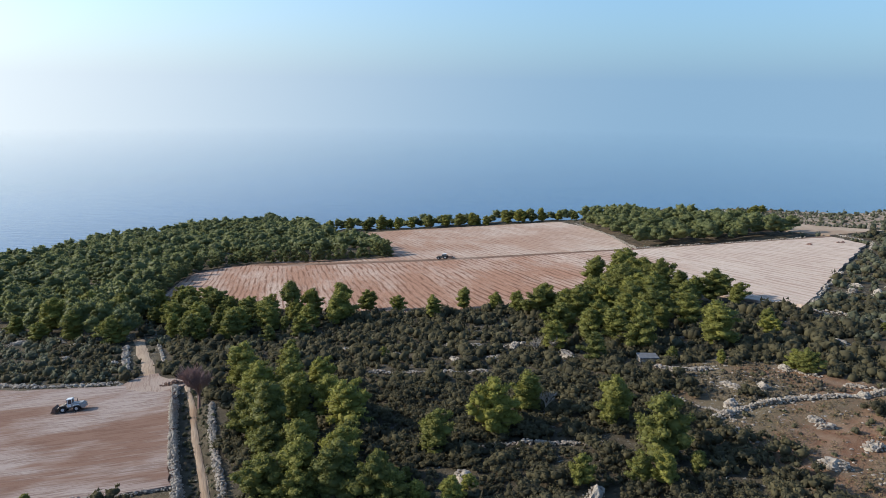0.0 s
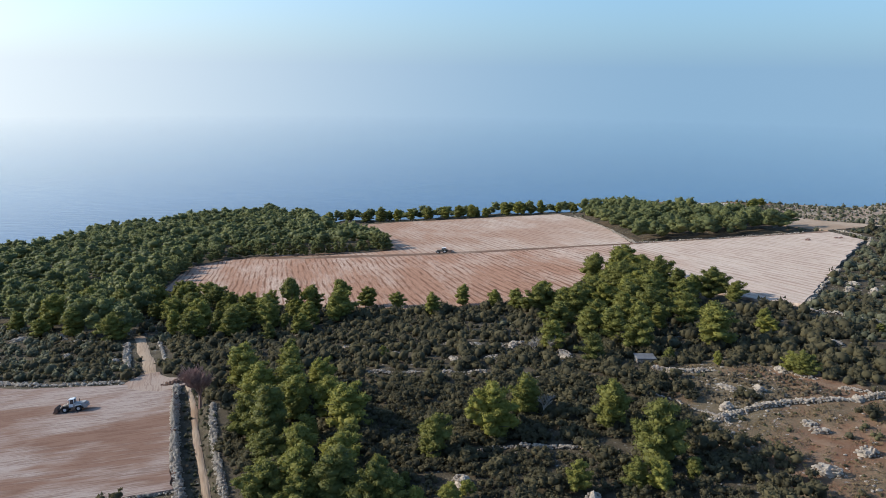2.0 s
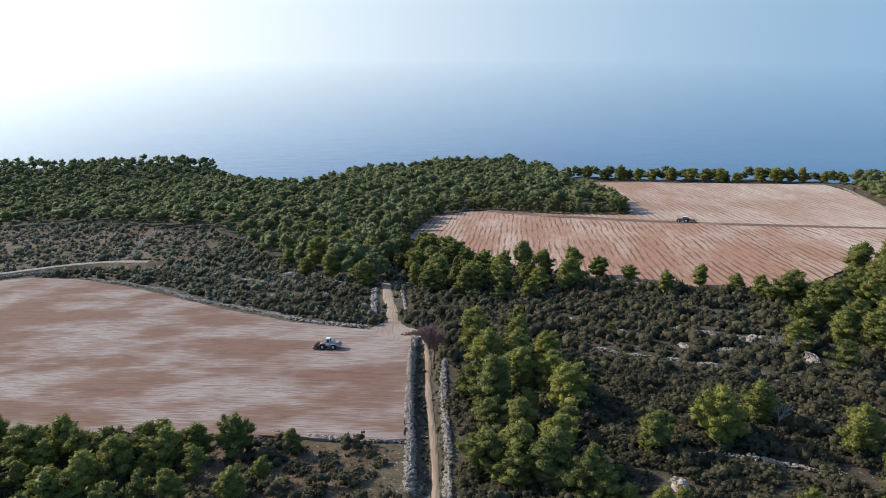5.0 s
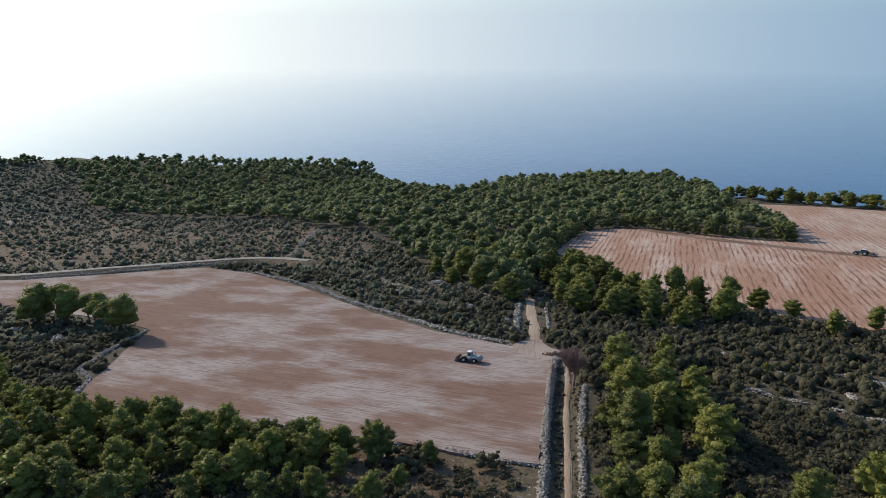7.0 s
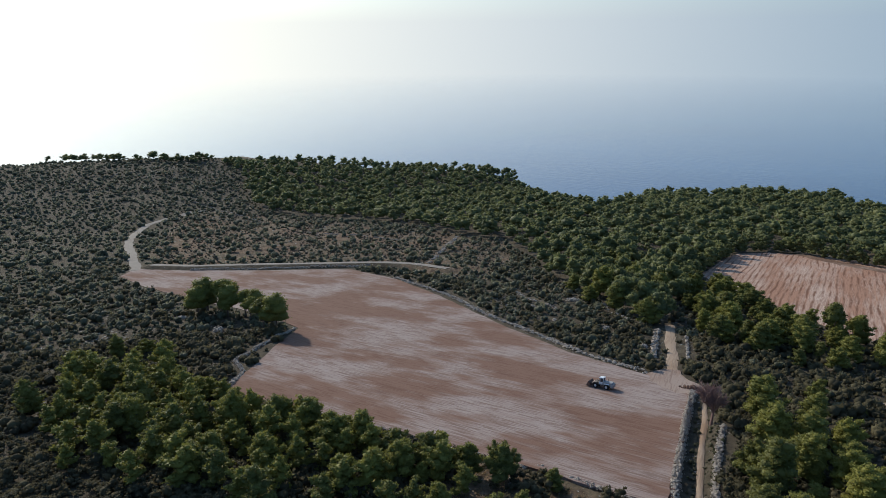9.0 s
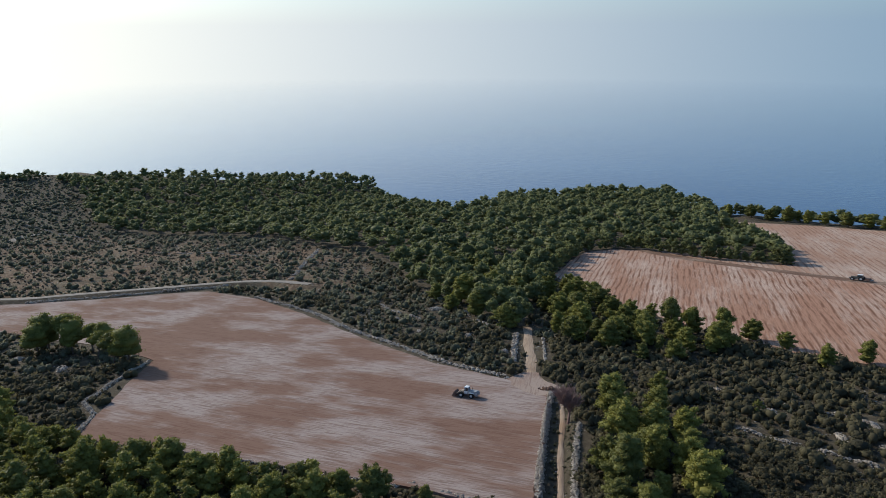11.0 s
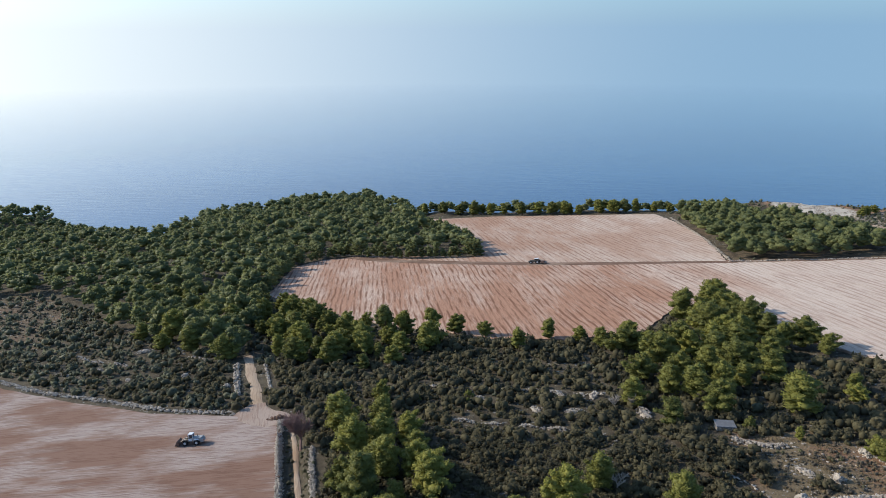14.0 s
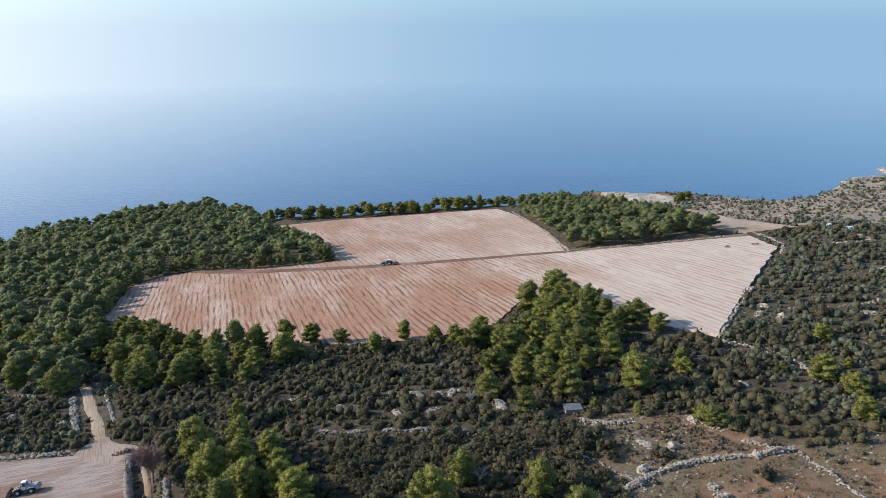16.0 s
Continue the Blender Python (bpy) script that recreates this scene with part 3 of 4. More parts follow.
ribbon("road", TRACK, 9.0, M_TRACK, 0.30, "brown earth track with wheel ruts between the tilled fields", 1, "track")
ribbon("path", PATH[:8], 1.5, M_DIRT, 0.24, "narrow tan dirt path between dry stone walls", 2)
ribbon("path", PATH[7:], 3.6, M_DIRT, 0.17, "tan dirt track rising between dry stone walls into the wood", 3)
tagged(sheet("path", JUNCTION, M_MIXED, 0.135, "trampled pinkish tan earth where the path meets the field", 0.6, seed=9), category="path")
ribbon("road", ROAD, 6.0, M_GRAVEL, 0.22, "pale gravel road winding through the scrub", 4, "road")
ribbon("road", TERRACE, 5.4, M_GRAVEL, 0.2, "pale gravel road on a terrace above the field", 5, "road")
ribbon("road", [(229, 366), (238, 368), (244, 362), (245, 348), (243, 335), (238, 312)], 5.0, M_PALE, 0.2, "tan earth road across the cape", 7, "road")
ribbon("road", [(-640, 308), (-649, 322), (-655, 338)], 9.0, M_GRAVEL, 0.2, "bare pale gravel patch in the scrub", 6, "road")


# ---- dry stone walls and rocks ----
def stones_along(name, line, wide, high, label, seed, size=0.42, mat=M_ROCK):
    """A tumbled dry stone wall: separate stones heaped along a line."""
    rng, heap = np.random.RandomState(seed), Heap()
    v, f = ICO[1]
    total = sum(math.dist(a, b) for a, b in zip(line, line[1:]))
    n = int(total / size * (wide / size) * (high / size) * 0.38)
    seg = np.array([math.dist(a, b) for a, b in zip(line, line[1:])])
    cum = np.concatenate([[0], np.cumsum(seg)])
    at = rng.uniform(0, total, n)
    k = np.clip(np.searchsorted(cum, at) - 1, 0, len(seg) - 1)
    s = (at - cum[k]) / seg[k]
    p = np.array(line, float)
    d = (p[k + 1] - p[k]) / seg[k][:, None]
    up = rng.uniform(0, 1, n) ** 0.8
    sag = 0.65 + 0.35 * np.sin(at * 0.35 + seed) * np.sin(at * 0.13)
    off = rng.uniform(-0.5, 0.5, n) * wide * (1.15 - 0.6 * up)
    x = p[k, 0] + d[:, 0] * s * seg[k] - d[:, 1] * off
    y = p[k, 1] + d[:, 1] * s * seg[k] + d[:, 0] * off
    z = ground(x, y) + up * high * sag
    old = any(word in label for word in ("overgrown", "old ", "broken", "in the scrub"))
    slump = np.sin(at * 0.23 + seed * 1.7) + 0.6 * np.sin(at * 0.61 + seed)
    for j in range(n):
        if old and (slump[j] < -0.8 or up[j] > 1.15 + slump[j]):
            continue
        r = size * rng.uniform(0.4, 0.9) * np.array([rng.uniform(0.8, 1.5), rng.uniform(0.7, 1.2), rng.uniform(0.5, 0.9)])
        a = rng.uniform(0, 6.28)
        w = v * (1.05 + rng.uniform(-0.25, 0.25, (len(v), 1))) * r
        c, sn = math.cos(a), math.sin(a)
        w = np.stack([w[:, 0] * c - w[:, 1] * sn, w[:, 0] * sn + w[:, 1] * c, w[:, 2]], 1)
        heap.add(w + (x[j], y[j], z[j]), f)
    ob = new(name, heap.mesh(name, mat, False))
    return tagged(ob, label, "stone wall", "dry stone walls", "structure")


WALLS = [
    ([(-73.5, 182), (-68.5, 168), (-63, 153), (-55.4, 133), (-48.5, 117), (-41, 98)], 2.3, 1.5, "broad tumbled dry stone wall beside the red field"),
    ([(-57.4, 164), (-53.9, 153), (-46.7, 133), (-40.4, 117.5), (-33.9, 98)], 1.7, 1.2, "dry stone wall along the dirt path"),
    ([(-80, 114), (-64, 114), (-47, 117)], 1.6, 0.9, "low wall of earth and stones under the field"),
    ([(-130, 103), (-108, 106), (-80, 112)], 1.2, 0.7, "low wall of earth and stones under the field"),
    ([(-266, 243), (-214, 230), (-180, 214), (-142, 202), (-117, 193), (-91, 189)], 2.6, 0.9, "rubble bank heaped along the upper edge of the field"),
    ([(-176, 91), (-187, 104), (-199, 108), (-209, 124), (-219, 146)], 1.8, 1.2, "dark dry stone wall round the pine clump"),
    ([(-112, 237), (-104, 219), (-97, 204)], 2.4, 1.5, "wide dry stone wall end beside the path"),
    ([(-87, 209), (-100, 236)], 1.2, 1.0, "dry stone wall along the dirt path"),
    ([(53, 129), (61, 134), (74, 137), (86, 136), (97, 137)], 2.0, 1.2, "pale dry stone wall across the rocky pasture"),
    ([(97, 136), (98, 122), (98, 104)], 1.0, 0.8, "thin line of field stones in the pasture"),
    ([(112, 210), (119, 198), (125, 186), (123, 168)], 1.5, 1.4, "pale dry stone wall beside evergreen shrubs"),
    ([(115, 213), (133, 238), (152, 262)], 1.8, 1.1, "stone wall along the pale field"),
    ([(104, 374), (132, 369), (188, 360)], 1.6, 1.2, "stone terrace wall between field and pines"),
    ([(103, 545), (107, 444), (105, 378)], 1.6, 1.0, "pale stone wall at the end of the upper field"),
    ([(53, 165), (60, 161), (69, 161)], 2.6, 1.2, "heap of pale limestone rubble in the scrub"),
    ([(82, 158), (86, 147), (92, 138)], 1.6, 0.8, "broken line of pale stones in the scrub"),
    ([(4, 124), (13, 126), (24, 124), (34, 122)], 1.5, 1.2, "overgrown terrace wall in the maquis"),
    ([(-37, 208), (-7, 203), (24, 195)], 1.5, 1.1, "overgrown terrace wall in the maquis"),
    ([(47, 148), (53, 140), (58, 128)], 0.8, 0.5, "thin line of stones in the pasture"),
    ([(150, 232), (176, 226), (205, 236)], 1.4, 0.8, "pale dry stone wall in the scrub"),
    ([(196, 262), (228, 268), (262, 262)], 1.6, 0.9, "pale dry stone wall in the scrub"),
    ([(222, 318), (258, 300), (300, 296)], 1.8, 0.9, "pale dry stone wall in the scrub"),
    ([(205, 362), (206, 345), (202, 326), (192, 310)], 2.0, 0.9, "stony bank at the end of the pale field"),
    ([(-284, 287), (-311, 328), (-350, 385)], 3.0, 1.3, "old dry stone wall in open scrub"),
    ([(-300, 257), (-315.5, 241.5), (-343, 210.5), (-361, 191.5), (-372, 180)], 1.6, 1.5, "rough stone bank under the terraced road"),
    ([(-20, 180), (-2, 176), (12, 172)], 1.4, 1.0, "overgrown terrace wall in the maquis"),
    ([(-150, 262), (-140, 250), (-128, 244)], 1.8, 1.0, "old terrace wall below the pines"),
    ([(-200, 262), (-185, 250), (-160, 240)], 1.8, 1.0, "old terrace wall below the pines"),
    ([(-700, 352), (-640, 352), (-560, 350)], 2.2, 0.8, "old dry stone wall in open scrub"),
    ([(-470, 330), (-420, 335), (-372, 345)], 2.0, 0.8, "old dry stone wall in open scrub"),
]
for n_wall, (line, wide, high, label) in enumerate(WALLS):
    stones_along("dry_stone_wall", line, wide, high, label, n_wall + 1, 0.36 if math.hypot(*line[0]) < 200 else 0.55)


tagged(stones_along("earth_bank", [(-75, 184), (-68, 167), (-59.2, 141.5), (-49.6, 117)], 1.9, 0.6, "bank of red clods pushed up against the stone wall", 61, 0.34, M_RIDGE), category="earth bank", group="earth banks")


def boulder(x, y, w, d, h, seed, label):
    rng = np.random.RandomState(seed)
    v, f = ICO[3]
    lump = np.ones(len(v))
    for _ in range(14):
        n = rng.normal(size=3)
        n /= np.linalg.norm(n)
        lump = np.minimum(lump, rng.uniform(0.5, 0.95) / np.maximum(v @ n, 0.05))
    lump *= 1 + 0.075 * rng.normal(size=len(v))
    heap = Heap()
    heap.add(v * lump[:, None] * (w / 2, d / 2, h), f)
    sv, sf = ICO[1]
    for _ in range(int(14 * w)):
        q, k = rng.uniform(0, 6.28), rng.uniform(0.45, 1.15)
        size = rng.uniform(0.12, 0.34) * np.array([rng.uniform(0.8, 1.5), 1, rng.uniform(0.5, 0.9)])
        rise = h * 0.8 * math.sqrt(max(0.0, 1 - min(1.0, k) ** 2))
        heap.add(sv * (1 + rng.uniform(-0.25, 0.25, (len(sv), 1))) * size + (w / 2 * k * math.cos(q), d / 2 * k * math.sin(q), rise), sf)
    ob = new("boulder", heap.mesh("boulder", M_ROCK, False))
    ob.location, ob.rotation_euler = (x, y, height(x, y) + h * 0.02), (0, 0, rng.uniform(0, 3))
    return tagged(ob, label, "rock", "limestone boulders")


BOULDERS = [(65, 106, 5.0, 3.0, 1.7), (75, 112, 4.5, 3.2, 1.6), (72, 122, 3.6, 2.4, 1.3), (70, 144, 3.2, 2.4, 1.6), (65, 148, 4.6, 2.2, 0.9),
            (55, 123, 4.0, 1.8, 0.9), (34, 182, 7.0, 3.6, 1.2), (15, 184, 5.6, 2.4, 0.9), (4, 186, 4.6, 2.2, 0.8), (-13, 195, 4.4, 2.0, 0.8), (21, 195, 6.0, 2.0, 0.8), (11, 196, 5.0, 1.8, 0.7), (25, 102, 4.2, 3.0, 1.9),
            (4, 111, 4.4, 2.8, 1.8), (87, 136, 3.0, 2.0, 1.2), (81, 157, 4.2, 2.2, 1.0), (138, 230, 4.2, 3.0, 1.8), (143, 224, 3.6, 3.4, 2.0),
            (171, 217, 6.0, 2.6, 1.4), (103, 174, 5.0, 2.0, 1.0), (144, 238, 4.6, 2.6, 1.4), (-239, 124, 6.5, 4.0, 1.8), (-269, 124, 4.5, 3.0, 1.4),
            (-135, 234, 4.0, 3.0, 1.6), (-163, 258, 8.0, 3.4, 1.6), (-128, 226, 3.2, 2.2, 1.2), (-105, 213, 3.0, 2.4, 1.3), (60, 136, 3.6, 2.8, 1.8),
            (57, 131, 3.0, 2.4, 1.5), (72, 126, 3.0, 2.0, 1.0), (110, 122, 3.0, 2.4, 1.2), (-170, 236, 3.4, 2.2, 1.0), (-150, 224, 3.0, 1.8, 0.9)]
for n_rock, spot in enumerate(BOULDERS):
    boulder(*spot, n_rock + 11, "pale grey weathered limestone boulder in dry scrub" if spot[2] < 4.4 else "large pale limestone outcrop among low scrub")


def pale_cliff():
    """Bare rock face on the eastern cape."""
    for k, (x, y, w, d, h) in enumerate(((350, 484, 18, 8, 2.0), (362, 479, 22, 10, 2.6), (376, 484, 26, 12, 3.2), (336, 480, 9, 5, 1.2))):
        ob = boulder(x, y, w, d, h, 70 + k, "bare pale rock face on the cape above the sea")
        tagged(ob, category="cliff", group="rock faces")


pale_cliff()


def loose_stones():
    rng, heap = np.random.RandomState(5), Heap()
    v, f = ICO[1]
    spots = []
    for poly, n in ((OPEN_EAST, 650), (OPEN_SOUTH, 40), (OPEN_WEST, 900), (SLOPE_EAST, 1300), (SLABS_EAST, 900)):
        xs, ys = [p[0] for p in poly], [p[1] for p in poly]
        x, y = rng.uniform(min(xs), max(xs), n * 2), rng.uniform(min(ys), max(ys), n * 2)
        ok = inside(poly, x, y) & (wavy(x, y, 22, 8) > -0.25)
        spots.append(np.stack([x[ok], y[ok]], 1)[:n])
    spots = np.concatenate(spots)
    for (x, y), z in zip(spots, ground(spots[:, 0], spots[:, 1])):
        r = rng.uniform(0.10, 0.30) * (1 + math.hypot(x, y) / 400) * np.array([rng.uniform(0.8, 1.6), 1, rng.uniform(0.4, 0.8)])
        heap.add(v * (1 + rng.uniform(-0.25, 0.25, (len(v), 1))) * r + (x, y, z + 0.05), f)
    tagged(new("loose_stones", heap.mesh("loose_stones", M_ROCK, False)), "pale limestone stones scattered over dry ground", "stones", kind="stuff")


loose_stones()


# ---- trees ----
def pine(name, seed, h, spread, kind, label):
    """One pine with trunk and crown; returns its empty at the base."""
    root = new(name)
    low = 0.55 if kind == "umbrella" else 0.25
    part("trunk", trunk_bmesh(seed, h, spread, h * 0.022, 7, low), M_BARK, root)
    heap = crown_mesh(seed, h, spread, 24 if kind != "umbrella" else 16, 42, h * 0.029, 1, kind)
    crown = new("crown", heap.mesh("crown", M_PINE))
    crown.parent = root
    return tagged(root, label, "tree", "pine trees")


BUSHY = "green Aleppo pine with a clumpy crown standing in dark maquis"
PINES = [pine("pine_tree", 21 + k, 10.0, s, "bushy", BUSHY) for k, s in enumerate((3.0, 3.5, 2.6, 3.9, 2.4))]
UMBRELLA = pine("pine_tree", 40, 10.0, 3.2, "umbrella", "slender pine with a flat open crown on a bare trunk")
GROWN = pine("pine_tree", 44, 10.0, 2.5, "wide", "tall pine with a dense round crown on a bare trunk")
# x, y, height
TREES_NEAR = [(-51, 173, 14), (-45, 195, 8.5), (-36, 134, 14), (-42, 140, 10.5), (-33, 146, 11.5), (-21, 147, 8.2), (-26, 148, 9.8), (-2, 123, 9.5), (11, 130, 12.8),
              (18, 141, 10.2), (34, 131, 11.5), (38, 113, 13), (23, 106, 6), (33, 105, 5.8), (37, 104, 5.8), (43, 107, 4.5), (-19, 109, 9.2), (-11, 104, 9.8),
              (-30, 109, 9.2), (2, 101, 6), (-4, 102, 5.8), (-24, 105, 7.8), (59, 171, 4), (69, 165, 4)]
TREES_MID = [(33, 235, 11), (19, 248, 7.2), (8, 254, 8.8), (-3, 243, 9), (-17, 261, 6.5), (-30, 267, 9), (-39, 246, 13), (-64, 250, 12), (-73, 244, 10.8), (-89, 238, 10.5),
             (93, 194, 6), (83, 156, 5), (-151, 289, 15), (-141, 256, 12.5), (-120, 243, 10.8), (-139, 292, 11.8), (-176, 277, 8.8), (-156, 261, 8.2), (-160, 275, 16)]
TREES_WEST = [(-164, 60, 11), (-166, 55, 10.8), (-145, 76, 12.5), (-140, 86, 10.5), (-131, 89, 11), (-114, 93, 11.5), (-121, 88, 10.8), (-97, 98, 9), (-88, 100, 8), (-81, 104, 9),
              (-149, 63, 9), (-122, 72, 7.2), (-135, 66, 8.8), (-109, 80, 5.2), (-98, 88, 10.2), (-93, 90, 6), (-70, 107, 5.8), (-231, 83, 9.2), (-226, 90, 7.2), (-216, 93, 9),
              (-198, 74, 9), (-214, 75, 7.5), (-186, 82, 9), (-172, 82, 8.8), (-104, 77, 9), (-81, 84, 8.5), (-71, 87, 7.2), (-70, 95, 5.2)]
TREES_CLUMP = [(-271, 137, 17), (-264, 141, 16), (-256, 138, 14.5), (-250, 143, 13), (-243, 145, 13.5), (-240, 139, 11), (-224, 141, 16), (-227, 137, 13), (-268, 131, 14)]
TREES_EAST = [(123, 170, 8.5), (126, 159, 6.8), (120, 145, 7), (142, 198, 6.5), (84, 153, 5.8), (222, 497, 7), (230, 505, 6), (216, 492, 6)]
TREES_SHORE = [(-127, 683, 14), (-110, 676, 12.5), (-89, 667, 12.5), (-72, 660, 11), (-58, 649, 15), (-42, 641, 12), (-28, 633, 10.8), (-12, 624, 12.8), (3, 620, 11.5),
               (13, 614, 12.5), (25, 610, 12), (37, 604, 9), (54, 598, 12), (66, 591, 12), (83, 589, 12), (96, 583, 9), (107, 575, 8), (-50, 655, 10), (30, 612, 10), (75, 592, 9)]
TREES_YOUNG = [(-17, 195, 3.2), (-44, 196, 4.0), (-33, 196, 2.6), (-17, 191, 2.8), (142, 198, 4.5), (125, 175, 5.0), (136, 177, 3.6), (117, 179, 3.4), (-6, 111, 3.5), (5, 105, 4.2)]
TREES_KNOT = [(75, 278, 15), (60, 270, 14), (78, 264, 13), (80, 252, 13), (64, 259, 12), (93, 234, 12), (86, 234, 10), (97, 226, 8), (35, 244, 10), (27, 243, 8),
              (44, 220, 12), (60, 221, 12), (69, 226, 12), (76, 217, 10), (75, 203, 10), (36, 208, 10), (43, 196, 10), (50, 194, 11), (53, 182, 11), (64, 200, 9),
              (74, 180, 13), (32, 188, 9), (41, 175, 8), (91, 187, 6), (56, 208, 11), (52, 236, 12), (68, 242, 12),
              (70, 272, 14), (66, 250, 13), (74, 240, 12), (62, 232, 12), (55, 226, 11), (82, 226, 10), (66, 212, 11), (48, 208, 10), (58, 196, 11), (84, 244, 10), (40, 232, 9)]
GAUNT = [(-57, 258, 15.5), (-38, 261, 13.5), (-52, 262, 11)]
rng = random.Random(7)


def plant(model, x, y, h, wide=1.0):
    ob = copy_thing(model, pose(x, y, height(x, y) - 0.1, 0, 0, rng.uniform(0, 360)))
    ob.scale = (h / 10 * wide, h / 10 * wide, h / 10)
    return ob


for x, y, h in TREES_NEAR + TREES_WEST:
    plant(PINES[rng.randrange(5)], x, y, h, rng.uniform(1.05, 1.4))
for x, y, h in TREES_KNOT:
    plant(PINES[rng.randrange(5)], x, y, h, rng.uniform(1.25, 1.6))
for x, y, h in TREES_MID:
    plant(PINES[rng.randrange(5)], x, y, h, rng.uniform(1.2, 1.6))
for x, y, h in TREES_EAST:
    plant(PINES[rng.choice((1, 3))], x, y, h, 1.5)
for k, (x, y, h) in enumerate(TREES_CLUMP):
    tagged(plant(UMBRELLA if k % 2 else GROWN, x, y, h, rng.uniform(1.1, 1.4)), "tall pine with a bare trunk in a clump beside the field")
for x, y, h in TREES_SHORE:
    tagged(plant(PINES[rng.randrange(5)], x, y, h, rng.uniform(1.2, 1.6)), "dark green pine in the row above the shore")
for x, y, h in TREES_YOUNG:
    tagged(plant(PINES[rng.randrange(5)], x, y, h, 1.2), "young yellow-green pine among dark maquis shrubs")
for x, y, h in GAUNT:
    plant(UMBRELLA, x, y, h, 0.9)


def scatter(poly, step, seed, jitter=0.45):
    """Jittered grid points in a polygon."""
    r = np.random.RandomState(seed)
    xs, ys = [p[0] for p in poly], [p[1] for p in poly]
    gx, gy = np.meshgrid(np.arange(min(xs), max(xs), step), np.arange(min(ys), max(ys), step))
    x, y = gx.ravel() + r.uniform(-jitter, jitter, gx.size) * step, gy.ravel() + r.uniform(-jitter, jitter, gx.size) * step
    ok = inside(poly, x, y) & inside(COAST, x, y)
    return x[ok], y[ok]


for poly, step, low, high, seed in ((FRONT, 10.0, 5.5, 11.5, 32), (BAND, 10.0, 6, 11.5, 33)):
    for x, y in zip(*scatter(poly, step, seed)):
        if away(PATH, x, y) > 5 and not inside(FIELD_NEAR, x, y):
            plant(PINES[rng.randrange(5)], float(x), float(y), rng.uniform(low, high), rng.uniform(1.15, 1.55))
# the models themselves stand in the wood
for k, ob in enumerate(PINES + [UMBRELLA, GROWN]):
    x, y = (-170 - 9 * k, 330 + 6 * k)
    ob.matrix_world = pose(x, y, height(x, y) - 0.1)

# far wood: many crowns in one mesh
SMALL = []
for k in range(7):
    h = crown_mesh(60 + k, 10.0, 3.9, 5, 7, 0.62, 1, "wide")
    SMALL.append((np.concatenate(h.verts), np.concatenate(h.faces)))


def wood(name, spots, low, high, wide, seed, label, models, mat):
    r, heap = np.random.RandomState(seed), Heap()
    x, y = spots
    z = ground(x, y)
    for px, py, pz in zip(x, y, z):
        v, f = models[r.randint(len(models))]
        h, a = r.uniform(low, high), r.uniform(0, 6.28)
        s, w = h / 10, h / 10 * wide * r.uniform(0.85, 1.2)
        c, sn = math.cos(a) * w, math.sin(a) * w
        heap.add(np.stack([v[:, 0] * c - v[:, 1] * sn + px, v[:, 0] * sn + v[:, 1] * c + py, v[:, 2] * s + pz], 1), f, r.uniform(0, 1))
    tagged(new(name, heap.mesh(name, mat)), label, "forest", kind="stuff")


def seen_from_above(x, y, near, far):
    """Keeps the stretch of the plan between two distances of the viewpoint's foot, inside the valley that is overlooked."""
    d, a = np.hypot(x, y), np.degrees(np.arctan2(-x, y))
    return (d > near) & (d < far) & (a > -47) & (a < 87)


MIDDLE = []
for k in range(5):
    h = crown_mesh(80 + k, 10.0, 3.7, 8, 12, 0.48, 1, "wide")
    MIDDLE.append((np.concatenate(h.verts), np.concatenate(h.faces)))
GROVE = []
for k in range(5):
    h = crown_mesh(95 + k, 10.0, 3.2, 12, 16, 0.5, 1, "bushy")
    GROVE.append((np.concatenate(h.verts), np.concatenate(h.faces)))
x, y = scatter(FOREST_MAIN, 9.3, 11)
ok = seen_from_above(x, y, 0, 440) & (away(PATH, x, y) > 4) & (away(FIELD_FAR, x, y, True) > 2) & (away(FIELD_UPPER, x, y, True) > 2)
wood("pine_wood", (x[ok], y[ok]), 6, 15.5, 1.12, 1, "dense green pine wood on the slope above the sea", MIDDLE, M_FOREST)
x, y = scatter(FOREST_MAIN, 12.2, 12)
ok = seen_from_above(x, y, 440, 1500) & (away(FIELD_FAR, x, y, True) > 4) & (away(FIELD_UPPER, x, y, True) > 4)
wood("pine_wood", (x[ok], y[ok]), 7.5, 16, 1.4, 2, "dense pine wood covering the far headland", SMALL, M_FOREST)
# full-skirted trees along the edge of the wood
edge = [(-128, 292), (-149, 350), (-158, 404), (-163, 442), (-149, 461), (-134, 468), (-88, 445), (-35, 434), (-49, 491), (-107, 618)]
x, y = [], []
for (x0, y0), (x1, y1) in zip(edge, edge[1:]):
    for s in np.arange(0, 1, 5.0 / math.hypot(x1 - x0, y1 - y0)):
        x.append(x0 + (x1 - x0) * s)
        y.append(y0 + (y1 - y0) * s)
wob = np.random.RandomState(52)
x, y = np.array(x) + wob.uniform(-1.5, 1.5, len(x)), np.array(y) + wob.uniform(-1.5, 1.5, len(y))
wood("pine_wood", (x, y), 5.5, 12.5, 1.15, 7, "row of dark pines along the edge of the tilled field", GROVE, M_FOREST)
x, y = scatter(WEST_BAND, 7.6, 34)
ok = ~inside(FIELD_NEAR, x, y) & (away(FIELD_NEAR, x, y, True) > 3)
wood("pine_grove", (x[ok], y[ok]), 7, 11, 1.15, 3, "dense grove of green pines below the graded field", GROVE, M_PINE)
crest = np.linspace(0, 1, 70)
jag = np.random.RandomState(18)
x, y = -1010 + 150 * crest + jag.uniform(-14, 14, 70), 330 + 210 * crest + jag.uniform(-22, 22, 70)
wood("crest_trees", (x, y), 7, 12, 1.5, 6, "straggling line of dark pines on the crest", SMALL, M_FOREST)
